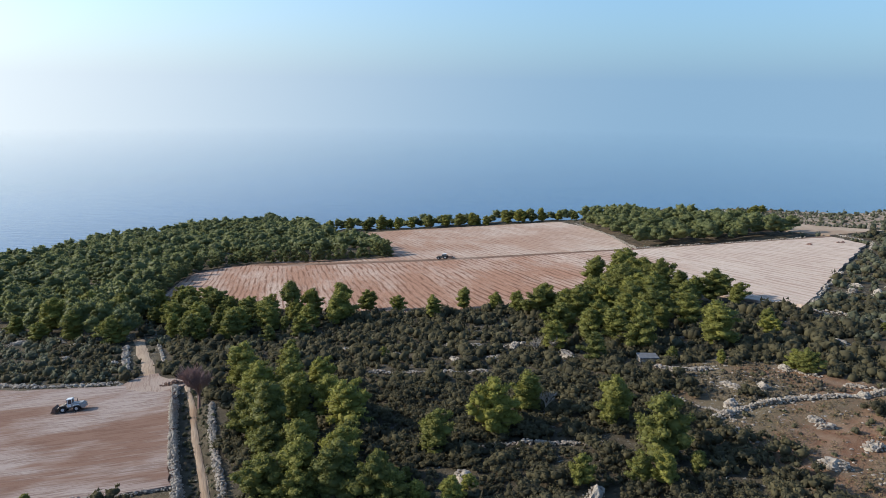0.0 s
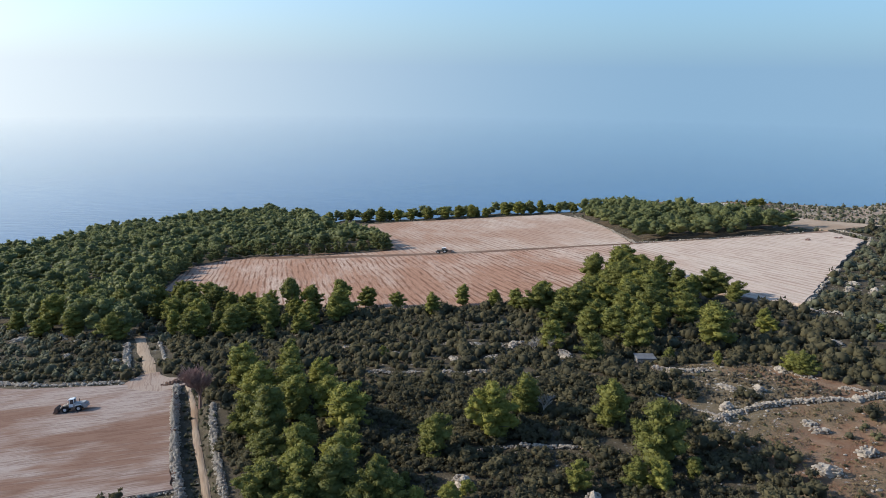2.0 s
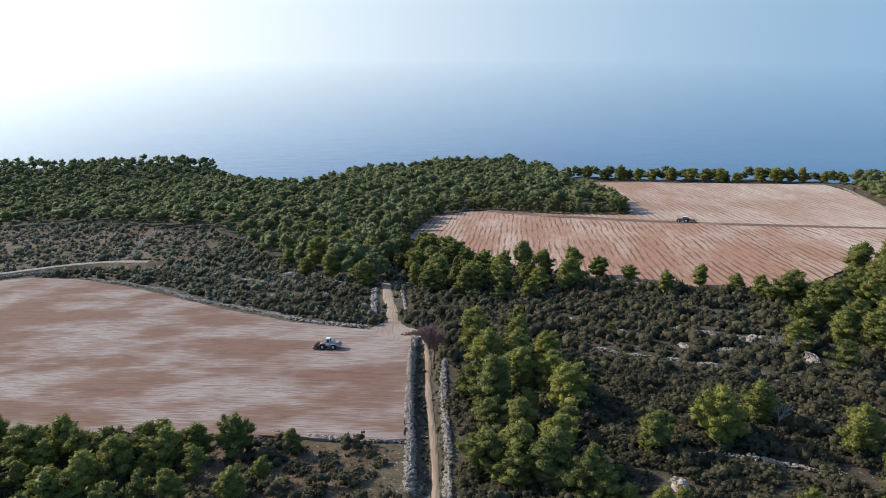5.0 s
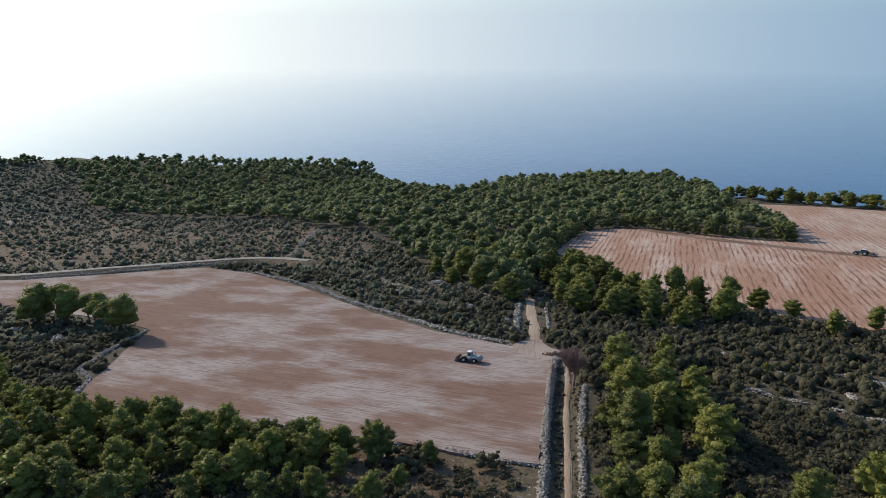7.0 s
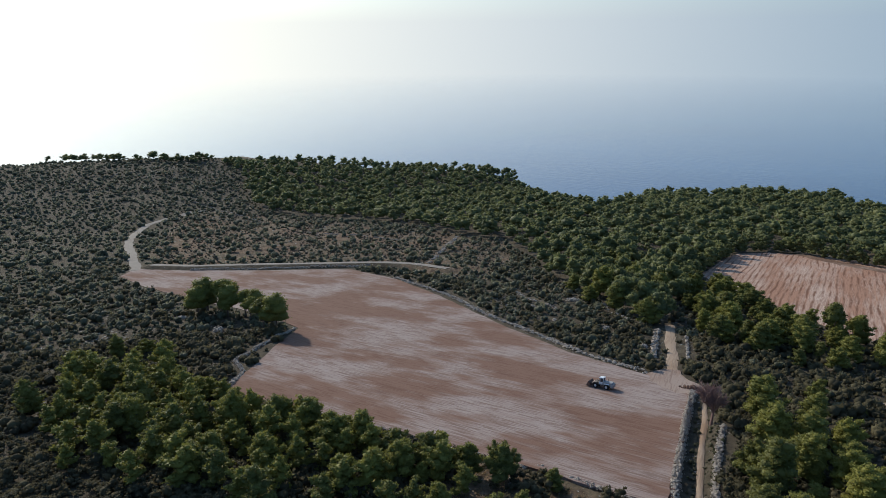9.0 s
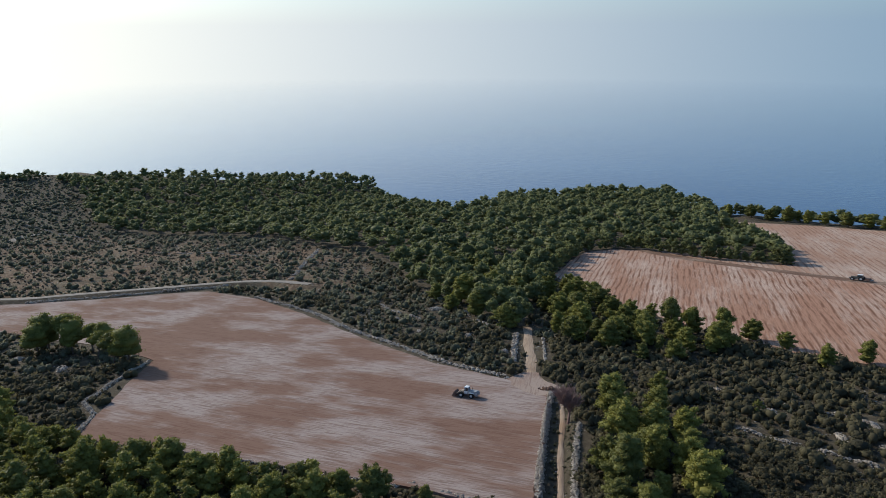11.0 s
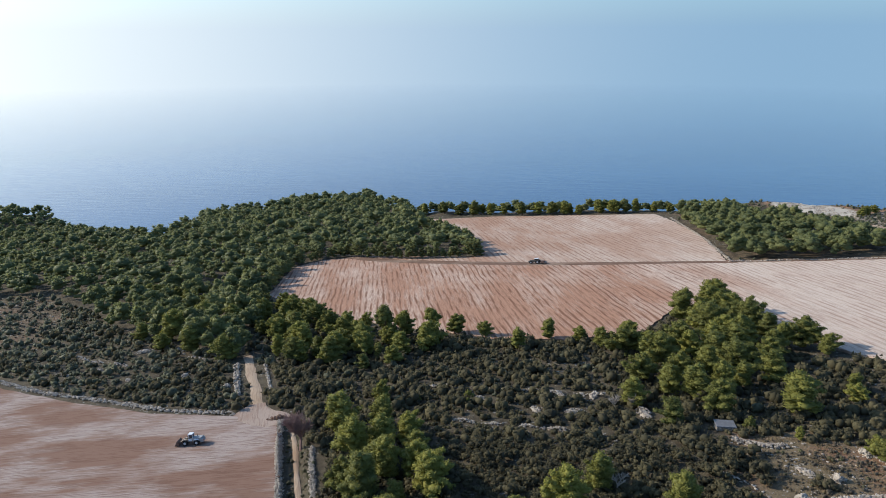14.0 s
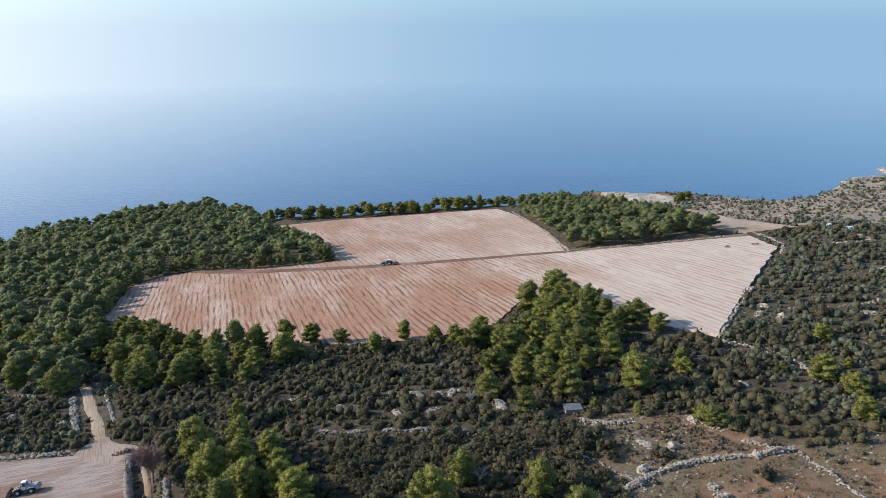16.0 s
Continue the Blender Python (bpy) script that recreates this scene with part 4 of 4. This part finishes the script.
hedge = np.linspace(0, 1, 74)
jig = np.random.RandomState(8)
x, y = -132 + 242 * hedge + jig.uniform(-2, 2, 74), 695 - 118 * hedge + jig.uniform(-3, 3, 74)
ok = jig.uniform(0, 1, 74) > 0.15
wood("shore_trees", (x[ok], y[ok]), 5, 12.5, 1.4, 5, "hedge of dark pines and shrubs along the clifftop", MIDDLE, M_FOREST)
x, y = scatter(FOREST_EAST, 8.2, 4)
ok = away([(103, 545), (107, 444), (105, 378)], x, y) > 1.5
wood("pine_grove", (x[ok], y[ok]), 7, 13.5, 1.3, 4, "dark green pine grove between the tilled fields", MIDDLE, M_FOREST)


# ---- maquis ----
BUSHES = []
for k in range(18):
    r = np.random.RandomState(90 + k)
    h = Heap()
    leaves, leaf, level = (15, 0.22, 1) if k < 9 else (5, 0.32, 1)
    for j in range(r.randint(2, 4)):
        c = np.array([r.uniform(-0.55, 0.55), r.uniform(-0.55, 0.55), r.uniform(0.3, 0.6)])
        h.add(*clump(r, c, np.array([r.uniform(0.45, 0.75), r.uniform(0.45, 0.75), r.uniform(0.45, 0.7)]), leaves, leaf, level))
    BUSHES.append((np.concatenate(h.verts), np.concatenate(h.faces)))

# nearest shrubs: many small sprays on an uneven mound
for k in range(9):
    r = np.random.RandomState(190 + k)
    h = Heap()
    for j in range(7):
        q, s = j * 2.4 + r.uniform(-0.5, 0.5), r.uniform(0.15, 0.85)
        c = np.array([s * math.cos(q), s * math.sin(q), 0.25 + 0.65 * (1 - s) * r.uniform(0.7, 1.2)])
        h.add(*clump(r, c, np.array([r.uniform(0.26, 0.46), r.uniform(0.26, 0.46), r.uniform(0.22, 0.38)]), 13, 0.18, 1))
    BUSHES.append((np.concatenate(h.verts), np.concatenate(h.faces)))


def shrubs(name, mat, spots, low, high, seed, label):
    r, heap = np.random.RandomState(seed), Heap()
    x, y = spots
    for bx, by, bz in zip(x, y, ground(x, y)):
        v, f = BUSHES[r.randint(9) + (9 if high < 1.5 or math.hypot(bx, by) > 190 else 0 if math.hypot(bx, by) > 165 else 18)]
        s, a = low + (high - low) * r.uniform(0, 1) ** 2.6, r.uniform(0, 6.28)
        c, sn = math.cos(a) * s, math.sin(a) * s
        heap.add(np.stack([v[:, 0] * c - v[:, 1] * sn + bx, v[:, 0] * sn + v[:, 1] * c + by, v[:, 2] * s * r.uniform(0.75, 1.1) + bz - 0.1], 1), f, r.uniform(0, 1))
    tagged(new(name, heap.mesh(name, mat)), label, "shrubs", kind="stuff")


def free(x, y, gap=1.6):
    """Where scrub may grow: off fields, roads and walls."""
    ok = inside(COAST, x, y)
    for poly in FLAT:
        ok &= ~inside(poly, x, y) & (away(poly, x, y, True) > gap)
    for line, half in ((TRACK, 4), (PATH[:8], 2.2), (PATH[7:], 2.2), (ROAD, 3.0), (TERRACE, 7.5)):
        ok &= away(line, x, y) > half + gap * 0.5
    for line, wide, _, _ in WALLS:
        ok &= away(line, x, y) > wide * 0.5 + 1.4
    for bx, by, w, _, _ in BOULDERS:
        ok &= np.hypot(x - bx, y - by) > w * 0.5 + 1.6
    return ok


def openness(x, y):
    o = np.zeros(x.shape)
    for poly, amount in ((OPEN_WEST, 0.52), (OPEN_EAST, 0.82), (OPEN_SOUTH, 0.5), (SLOPE_EAST, 0.5), (SLABS_EAST, 0.96)):
        o = np.where(inside(poly, x, y), amount, o)
    return o


AROUND = [(-1100, -20), (-1100, 560), (-900, 640), (-640, 420), (-300, 420), (-152, 358), (60, 300), (98, 213), (196, 318), (205, 362), (262, 520), (440, 520), (440, -20)]
r = np.random.RandomState(3)
x, y = scatter(AROUND, 2.45, 21)
ok = seen_from_above(x, y, 0, 265) & free(x, y)
x, y = x[ok], y[ok]
grow = r.uniform(0, 1, len(x)) > openness(x, y) + 0.12 + 0.16 * (wavy(x, y, 26, 6) > 0.45)
grey = (wavy(x, y, 17, 14) + 0.5 * wavy(x, y, 6, 15) + r.uniform(-0.6, 0.6, len(x)) > 1.05) | ((x > 112) & (r.uniform(0, 1, len(x)) < 0.45)) | ((x < -95) & (y > 180) & (r.uniform(0, 1, len(x)) < 0.3))
grey &= np.hypot(x, y) > 190
shrubs("maquis", M_SHRUB, (x[grow & ~grey], y[grow & ~grey]), 1.15, 3.6, 5, "dense dark green evergreen maquis shrubs")
shrubs("maquis", M_SCRUB, (x[grow & grey], y[grow & grey]), 1.1, 3.2, 15, "grey-green shrubs among the dark maquis")
x, y = scatter(AROUND, 3.5, 22)
ok = seen_from_above(x, y, 265, 450) & free(x, y, 2.5) & ~inside(FOREST_MAIN, x, y)
x, y = x[ok], y[ok]
grow = r.uniform(0, 1, len(x)) > openness(x, y) + 0.1
pale = inside(OPEN_WEST, x, y) | inside(SLOPE_EAST, x, y) | ((r.uniform(0, 1, len(x)) < 0.6) & ((x > 100) | (x < -95)))
shrubs("maquis", M_SHRUB, (x[grow & ~pale], y[grow & ~pale]), 1.2, 3.6, 6, "dark green scrub on the farther slope")
shrubs("scrub", M_SCRUB, (x[grow & pale], y[grow & pale]), 1.3, 3.6, 9, "low grey-green scrub on stony ground")
x, y = scatter(SLOPE_EAST, 3.1, 25)
ok = free(x, y, 1.0) & (wavy(x, y, 30, 9) > -0.75)
x, y = x[ok], y[ok]
grow = r.uniform(0, 1, len(x)) < 0.6
shrubs("scrub", M_SCRUB, (x[grow], y[grow]), 0.9, 2.2, 10, "low grey-green scrub between pale stones on the cape")
x, y = scatter(CAPE, 4.4, 26)
ok = free(x, y, 1.5) & ~inside(FOREST_EAST, x, y)
x, y = x[ok], y[ok]
grow = (r.uniform(0, 1, len(x)) > openness(x, y)) & (r.uniform(0, 1, len(x)) < 0.6)
shrubs("scrub", M_SCRUB, (x[grow], y[grow]), 1.0, 2.6, 12, "grey-green scrub round the pine grove on the cape")
x, y = scatter(AROUND, 6.6, 24)
ok = (x < 100) & seen_from_above(x, y, 450, 1050) & free(x, y, 2.5) & ~inside(FOREST_MAIN, x, y)
x, y = x[ok], y[ok]
grow = r.uniform(0, 1, len(x)) > openness(x, y) * 0.8
shrubs("maquis", M_SCRUB, (x[grow], y[grow]), 1.8, 4.2, 8, "grey-green scrub on the distant slope")
x, y = scatter(AROUND, 3.4, 23)
ok = seen_from_above(x, y, 0, 330) & free(x, y, 1.0)
x, y = x[ok], y[ok]
grow = r.uniform(0, 1, len(x)) < 0.16 + 0.45 * openness(x, y)
shrubs("dry_shrubs", M_DRY, (x[grow], y[grow]), 0.45, 1.3, 7, "low dry brownish shrubs and grass tufts")


HOLLOW = [(59, 165), (74, 165), (83, 153), (91, 138), (74, 139), (60, 136.5), (57, 145)]
x, y = scatter(HOLLOW, 1.5, 28)
ok = free(x, y, 0.8)
shrubs("dry_shrubs", M_HEATH, (x[ok], y[ok]), 0.4, 0.95, 29, "low grey-brown heath between stone heaps")
x, y = scatter(OPEN_WEST, 4.0, 30)
ok = free(x, y, 1.0) & (wavy(x, y, 60, 19) > -0.3)
shrubs("dry_shrubs", M_HEATH, (x[ok], y[ok]), 0.7, 1.45, 31, "low grey-brown heath on the open slope")

# rough verge between the path and its wall
x, y = scatter([(-73, 183), (-66, 180), (-58, 164), (-50, 144), (-44, 126), (-34, 97), (-38, 97), (-52, 131), (-66, 167)], 1.15, 27)
ok = (away(PATH[:8], x, y) > 0.9) & (jig.uniform(0, 1, len(x)) < 0.75)
shrubs("dry_shrubs", M_DRY, (x[ok], y[ok]), 0.35, 1.0, 17, "dry grass and low shrubs on the path verge")


def dry_grass(poly, step, seed, label):
    """Thin tussocks of dead grass standing on open ground."""
    r, heap = np.random.RandomState(seed), Heap()
    x, y = scatter(poly, step, seed)
    ok = free(x, y, 0.6) & (wavy(x, y, 9, 31) + r.uniform(-0.8, 0.8, len(x)) > -0.25)
    x, y = x[ok], y[ok]
    for gx, gy, gz in zip(x, y, ground(x, y)):
        w = r.uniform(0.3, 0.75)
        heap.add(*tufts(r, 9, np.array([gx, gy, gz + 0.05]), np.array([w, w, w * 0.4]), 0.32), r.uniform(0, 1))
    tagged(new("dry_grass", heap.mesh("dry_grass", M_STRAW)), label, "grass", kind="stuff")


dry_grass(OPEN_EAST, 1.25, 41, "tussocks of dry brown grass on the stony pasture")
dry_grass(OPEN_SOUTH, 1.25, 42, "dead brown grass on bare ground below the field")
dry_grass(OPEN_WEST, 5.0, 43, "dry brown grass on the open heath")


# ---- bare trees ----
def bare_tree(x, y, h, mat, seed, label, twigs=5):
    rnd, b = random.Random(seed), bmesh.new()

    def grow(at, way, length, r, depth):
        to = at + way * length
        bar(b, at, to, r, 5, r * 0.6)
        if depth == 0:
            return
        for _ in range(twigs if depth > 1 else 4):
            turned = (way + Vector((rnd.uniform(-0.9, 0.9), rnd.uniform(-0.9, 0.9), rnd.uniform(-0.15, 0.6)))).normalized()
            grow(to - way * length * rnd.uniform(0, 0.5), turned, length * rnd.uniform(0.55, 0.8), r * 0.55, depth - 1)

    grow(Vector((0, 0, -0.2)), Vector((0.05, 0.02, 1)), h * 0.36, h * 0.034, 3)
    root = new("bare_tree")
    part("trunk", b, mat, root)
    root.location = (x, y, height(x, y))
    return tagged(root, label, "tree", "bare trees")


bare_tree(-61, 165, 14.5, M_TWIG, 1, "leafless reddish-brown tree at the meeting of the paths", 12)
bare_tree(22, 139, 7.5, M_DEAD, 2, "dead grey tree in the maquis")
bare_tree(26, 184, 6.5, M_DEAD, 3, "dead grey tree in the maquis", 6)
bare_tree(31, 186, 6.0, M_DEAD, 4, "dead grey tree in the maquis", 6)


# ---- machines ----
def wheel(x, y, z, r, width, parent, name="wheel"):
    hub = part(name, disc(bmesh.new(), x, y, z, r * 0.5, width * 1.04, 16, 0.02), M_GREY, parent)
    b = disc(bmesh.new(), x, y, z, r, width, 24, 0.08)
    for k in range(16):
        a = k * math.tau / 16
        m = pose(x, y, z) @ Matrix.Rotation(a, 4, "Y") @ pose(r, 0, 0)
        bmesh.ops.create_cube(b, size=1, matrix=m @ Matrix.Diagonal((0.12, width * 0.9, 0.10, 1)))
    part("tyre", b, M_BLACK, hub, "black lugged tyre")
    return hub


def wheel_loader():
    """Nose (bucket) along -x."""
    root = new("wheel_loader")
    b = box(bmesh.new(), 0.2, 3.2, -1.1, 1.1, 1.15, 2.15, (0.97, 0.86), 0.12)
    box(b, 2.7, 3.55, -1.2, 1.2, 0.75, 1.75, (0.9, 0.95), 0.15)
    part("engine_hood", b, M_HOOD, root, "dusty grey engine hood and counterweight")
    b = box(bmesh.new(), -2.6, 3.1, -0.55, 0.55, 0.7, 1.15, (1, 1), 0.06)
    box(b, -2.5, -0.9, -0.75, 0.75, 0.8, 1.5, (0.8, 0.8), 0.08)
    part("chassis", b, M_STEEL, root)
    b = bmesh.new()
    for x in (0.1, 1.2):
        for y in (-0.72, 0.72):
            bar(b, (x - 0.75, y, 1.3), (x - 0.75 + (0.12 if x < 1 else 0), y * 0.93, 3.1), 0.07)
    box(b, -0.85, 0.55, -0.8, 0.8, 1.15, 1.95, (1, 1), 0.05)
    cab = part("cab", b, M_WHITE, root, "white cab")
    part("cab_glass", box(bmesh.new(), -0.8, 0.42, -0.74, 0.74, 1.95, 3.05, (0.9, 0.93), 0.03), M_GLASS, cab)
    part("cab_roof", box(bmesh.new(), -0.85, 0.55, -0.85, 0.85, 3.05, 3.25, (0.94, 0.94), 0.06), M_WHITE, cab)
    for y in (-0.8, 0.8):
        b = bmesh.new()
        bar(b, (-1.1, y * 0.8, 1.9), (-2.6, y * 0.85, 1.5), 0.16)
        bar(b, (-2.6, y * 0.85, 1.5), (-3.5, y * 0.9, 0.7), 0.15)
        part("lift_arm", b, M_STEEL, root)
        part("hydraulic_cylinder", bar(bmesh.new(), (-1.2, y * 0.5, 1.2), (-2.8, y * 0.5, 1.3), 0.09), M_STEEL, root)
    b = bmesh.new()
    rim = [(-3.5, 0.25), (-4.7, 0.22), (-4.75, 0.30), (-3.9, 0.55), (-3.75, 1.05), (-4.05, 1.6), (-3.9, 1.68), (-3.5, 1.15)]
    sides = [[b.verts.new((x, y, z)) for x, z in rim] for y in (-1.4, 1.4)]
    for k in range(len(rim)):
        j = (k + 1) % len(rim)
        b.faces.new((sides[0][k], sides[0][j], sides[1][j], sides[1][k]))
    for s in sides:
        b.faces.new(s)
    for y in (-1.43, 1.43):
        vs = [[b.verts.new((x, y + o, z)) for x, z in ((-4.7, 0.22), (-4.02, 1.62), (-3.5, 1.1), (-3.5, 0.25))] for o in (-0.03, 0.03)]
        b.faces.new(vs[0])
        b.faces.new(vs[1])
        for k in range(4):
            b.faces.new((vs[0][k], vs[0][(k + 1) % 4], vs[1][(k + 1) % 4], vs[1][k]))
    bucket = part("bucket", b, M_MUD, root, "earth-caked steel bucket")
    for k in range(7):
        y = -1.2 + k * 0.4
        part("bucket_tooth", box(bmesh.new(), -4.95, -4.7, y - 0.06, y + 0.06, 0.2, 0.3, (0.8, 0.8), 0.01), M_STEEL, bucket)
    part("load", box(bmesh.new(), -4.5, -3.7, -1.3, 1.3, 0.5, 1.0, (0.6, 0.8), 0.18), M_MUD, bucket, "heap of brown earth")
    for x in (-1.75, 1.6):
        for y in (-1.15, 1.15):
            wheel(x, y, 0.8, 0.8, 0.62, root)
            b = box(bmesh.new(), x - 0.75, x + 0.75, y - 0.33, y + 0.33, 1.64, 1.74, (0.85, 1), 0.04)
            part("mudguard", b, M_BLACK if x < 0 else M_WHITE, root)
    part("exhaust", bar(bmesh.new(), (1.5, 0.4, 2.1), (1.5, 0.4, 2.9), 0.07), M_BLACK, root)
    for y in (-0.7, 0.7):
        part("headlight", box(bmesh.new(), -0.95, -0.85, y - 0.1, y + 0.1, 2.95, 3.1, bevel=0.02), M_GREY, root)
        part("tail_light", box(bmesh.new(), 3.5, 3.58, y - 0.1, y + 0.1, 1.3, 1.5, bevel=0.02), M_RED, root)
    for k in range(3):
        part("step", box(bmesh.new(), -0.3, 0.3, -1.15, -0.9, 0.5 + 0.3 * k, 0.55 + 0.3 * k, bevel=0.01), M_STEEL, root)
    return tagged(root, "white wheel loader with an earth-caked bucket parked on the graded field", "wheel loader")


def tractor():
    """Nose along -x, a heavy tilling implement behind."""
    root = new("tractor")
    part("hood", box(bmesh.new(), -3.2, -0.9, -0.5, 0.5, 1.1, 1.95, (0.95, 0.8), 0.12), M_DARKPAINT, root, "dark dusty hood")
    part("chassis", box(bmesh.new(), -3.3, 1.2, -0.4, 0.4, 0.65, 1.1, bevel=0.05), M_STEEL, root)
    part("front_weight", box(bmesh.new(), -3.9, -3.3, -0.55, 0.55, 0.7, 1.25, (0.85, 0.9), 0.08), M_STEEL, root)
    cab = part("cab", box(bmesh.new(), -0.95, 0.95, -0.85, 0.85, 1.1, 1.9, bevel=0.06), M_DARKPAINT, root)
    part("cab_glass", box(bmesh.new(), -0.9, 0.85, -0.8, 0.8, 1.9, 2.85, (0.88, 0.9), 0.03), M_GLASS, cab)
    part("cab_roof", box(bmesh.new(), -0.95, 0.9, -0.88, 0.88, 2.85, 3.05, (0.92, 0.92), 0.07), M_WHITE, cab, "pale cab roof")
    for y in (-0.95, 0.95):
        wheel(-2.5, y, 0.72, 0.72, 0.5, root, "front_wheel")
        wheel(0.55, y * 1.05, 0.98, 0.98, 0.65, root, "rear_wheel")
        part("mudguard", box(bmesh.new(), -0.3, 1.4, y - 0.35, y + 0.35, 1.98, 2.08, (0.7, 1), 0.04), M_DARKPAINT, root)
    b = box(bmesh.new(), 2.0, 3.6, -1.35, 1.35, 0.45, 1.5, (0.75, 0.96), 0.1)
    box(b, 1.6, 2.1, -0.6, 0.6, 0.7, 1.7, (0.7, 0.8), 0.06)
    tiller = part("tiller", b, M_MUD, root, "earth-caked steel tilling implement")
    part("roller", disc(bmesh.new(), 3.9, 0, 0.45, 0.42, 2.6, 18, 0.03), M_STEEL, tiller)
    part("drawbar", bar(bmesh.new(), (1.1, 0, 0.8), (2.0, 0, 0.9), 0.09), M_STEEL, tiller)
    part("exhaust", bar(bmesh.new(), (-1.1, 0.55, 1.7), (-1.1, 0.55, 2.9), 0.06), M_BLACK, root)
    return tagged(root, "dark dusty tractor with a tilling implement on the earth track", "tractor")


SLOPE = Matrix.Rotation(math.atan(0.103), 4, Vector((0, -1, 0))) @ Matrix.Rotation(math.atan(0.108), 4, Vector((-1, 0, 0)))


def parked(ob, x, y, turn, lift):
    ob.matrix_world = Matrix.Translation((x, y, 21.4 + 0.103 * x - 0.108 * y + lift)) @ SLOPE @ pose(0, 0, 0, 0, 0, turn)


loader = wheel_loader()
parked(loader, -94.5, 167.5, 8, 0.12)
plough = tractor()
TRACTOR_TURN = -16
plough.scale = (1.35, 1.15, 1.0)


def brush_pile(x, y, seed):
    """A heap of cleared branches and roots."""
    r, heap = np.random.RandomState(seed), Heap()
    for _ in range(9):
        heap.add(*clump(r, np.array([r.uniform(-1.4, 1.4), r.uniform(-1.0, 1.0), r.uniform(0.2, 0.9)]), r.uniform(0.4, 0.8, 3), 30, 0.3, 1))
    ob = new("brush_pile", heap.mesh("brush_pile", M_TWIG))
    ob.location = (x, y, height(x, y) + 0.1)
    return tagged(ob, "dark heap of cleared brushwood on the pale field", "brush pile", "brush piles")


def earth_mound(x, y, w, d, h, seed):
    """A low bulldozed ridge of clods and stones."""
    r, heap = np.random.RandomState(seed), Heap()
    v, f = ICO[2]
    for _ in range(46):
        a, k = r.uniform(0, 6.28), r.uniform(0, 1) ** 0.7
        size = r.uniform(0.25, 0.7) * (1.2 - 0.6 * k)
        heap.add(v * (1 + r.uniform(-0.2, 0.2, (len(v), 1))) * size + (w / 2 * k * math.cos(a), d / 2 * k * math.sin(a), h * (1 - k) * 0.8), f)
    ob = new("earth_mound", heap.mesh("earth_mound", M_RIDGE, False))
    ob.location, ob.rotation_euler = (x, y, height(x, y) + 0.1), (0, 0, 0.15)
    return tagged(ob, "low mound of bulldozed red earth at the field's corner", "earth mound", "earth mounds")


earth_mound(-74.5, 184, 7.5, 2.6, 1.3, 5)
brush_pile(177, 335, 1)
brush_pile(191, 333, 2)


def van(x, y, turn):
    root = new("van")
    part("body", box(bmesh.new(), -2.4, 2.4, -0.95, 0.95, 0.5, 1.3, (0.98, 0.95), 0.12), M_WHITE, root)
    part("cabin", box(bmesh.new(), -1.4, 2.3, -0.9, 0.9, 1.3, 2.1, (0.86, 0.88), 0.12), M_WHITE, root)
    part("windscreen", box(bmesh.new(), -1.5, -1.1, -0.75, 0.75, 1.4, 2.0, (0.5, 0.9), 0.03), M_GLASS, root)
    for a in (-1.5, 1.5):
        for b in (-0.85, 0.85):
            wheel(a, b, 0.36, 0.36, 0.22, root)
    root.matrix_world = pose(x, y, height(x, y), 0, 0, turn)
    return tagged(root, "small white van parked at the end of the cape road", "van", "parked vans")


van(242, 352, 40)
van(244, 338, 10)


def stone_hut():
    """A low ruined field shelter with a slab roof."""
    root = new("stone_hut")
    x, y = 53, 172
    root.location = (x, y, height(x, y) - 0.1)
    heap, r = Heap(), np.random.RandomState(12)
    v, f = ICO[1]
    for _ in range(420):
        side = r.randint(4)
        s = r.uniform(-1, 1)
        px, py = ((s * 2.2, -1.5), (s * 2.2, 1.5), (-2.2, s * 1.5), (2.2, s * 1.5))[side]
        heap.add(v * (1 + r.uniform(-0.2, 0.2, (len(v), 1))) * r.uniform(0.18, 0.36, 3) + (px, py, r.uniform(0, 1.2)), f)
    wall = new("wall", heap.mesh("wall", M_ROCK, False))
    wall.parent = root
    part("roof", box(bmesh.new(), -2.6, 2.6, -1.9, 1.9, 1.25, 1.5, (0.97, 0.97), 0.06), M_SLAB, root, "grey slab roof")
    tagged(root, "low stone field hut with a grey slab roof in the scrub", "hut")


stone_hut()


def motions():
    """The tractor creeps along its track; all else stands."""
    def at(x, y):
        return Matrix.Translation((x, y, 21.4 + 0.103 * x - 0.108 * y + 0.45)) @ SLOPE @ pose(0, 0, 0, 0, 0, TRACTOR_TURN)

    walk(plough, [(0.0, at(1.0, 399.5)), (5.0, at(1.4, 399.4)), (10.5, at(2.2, 399.1)), (16.0, at(3.0, 398.9))])


motions()
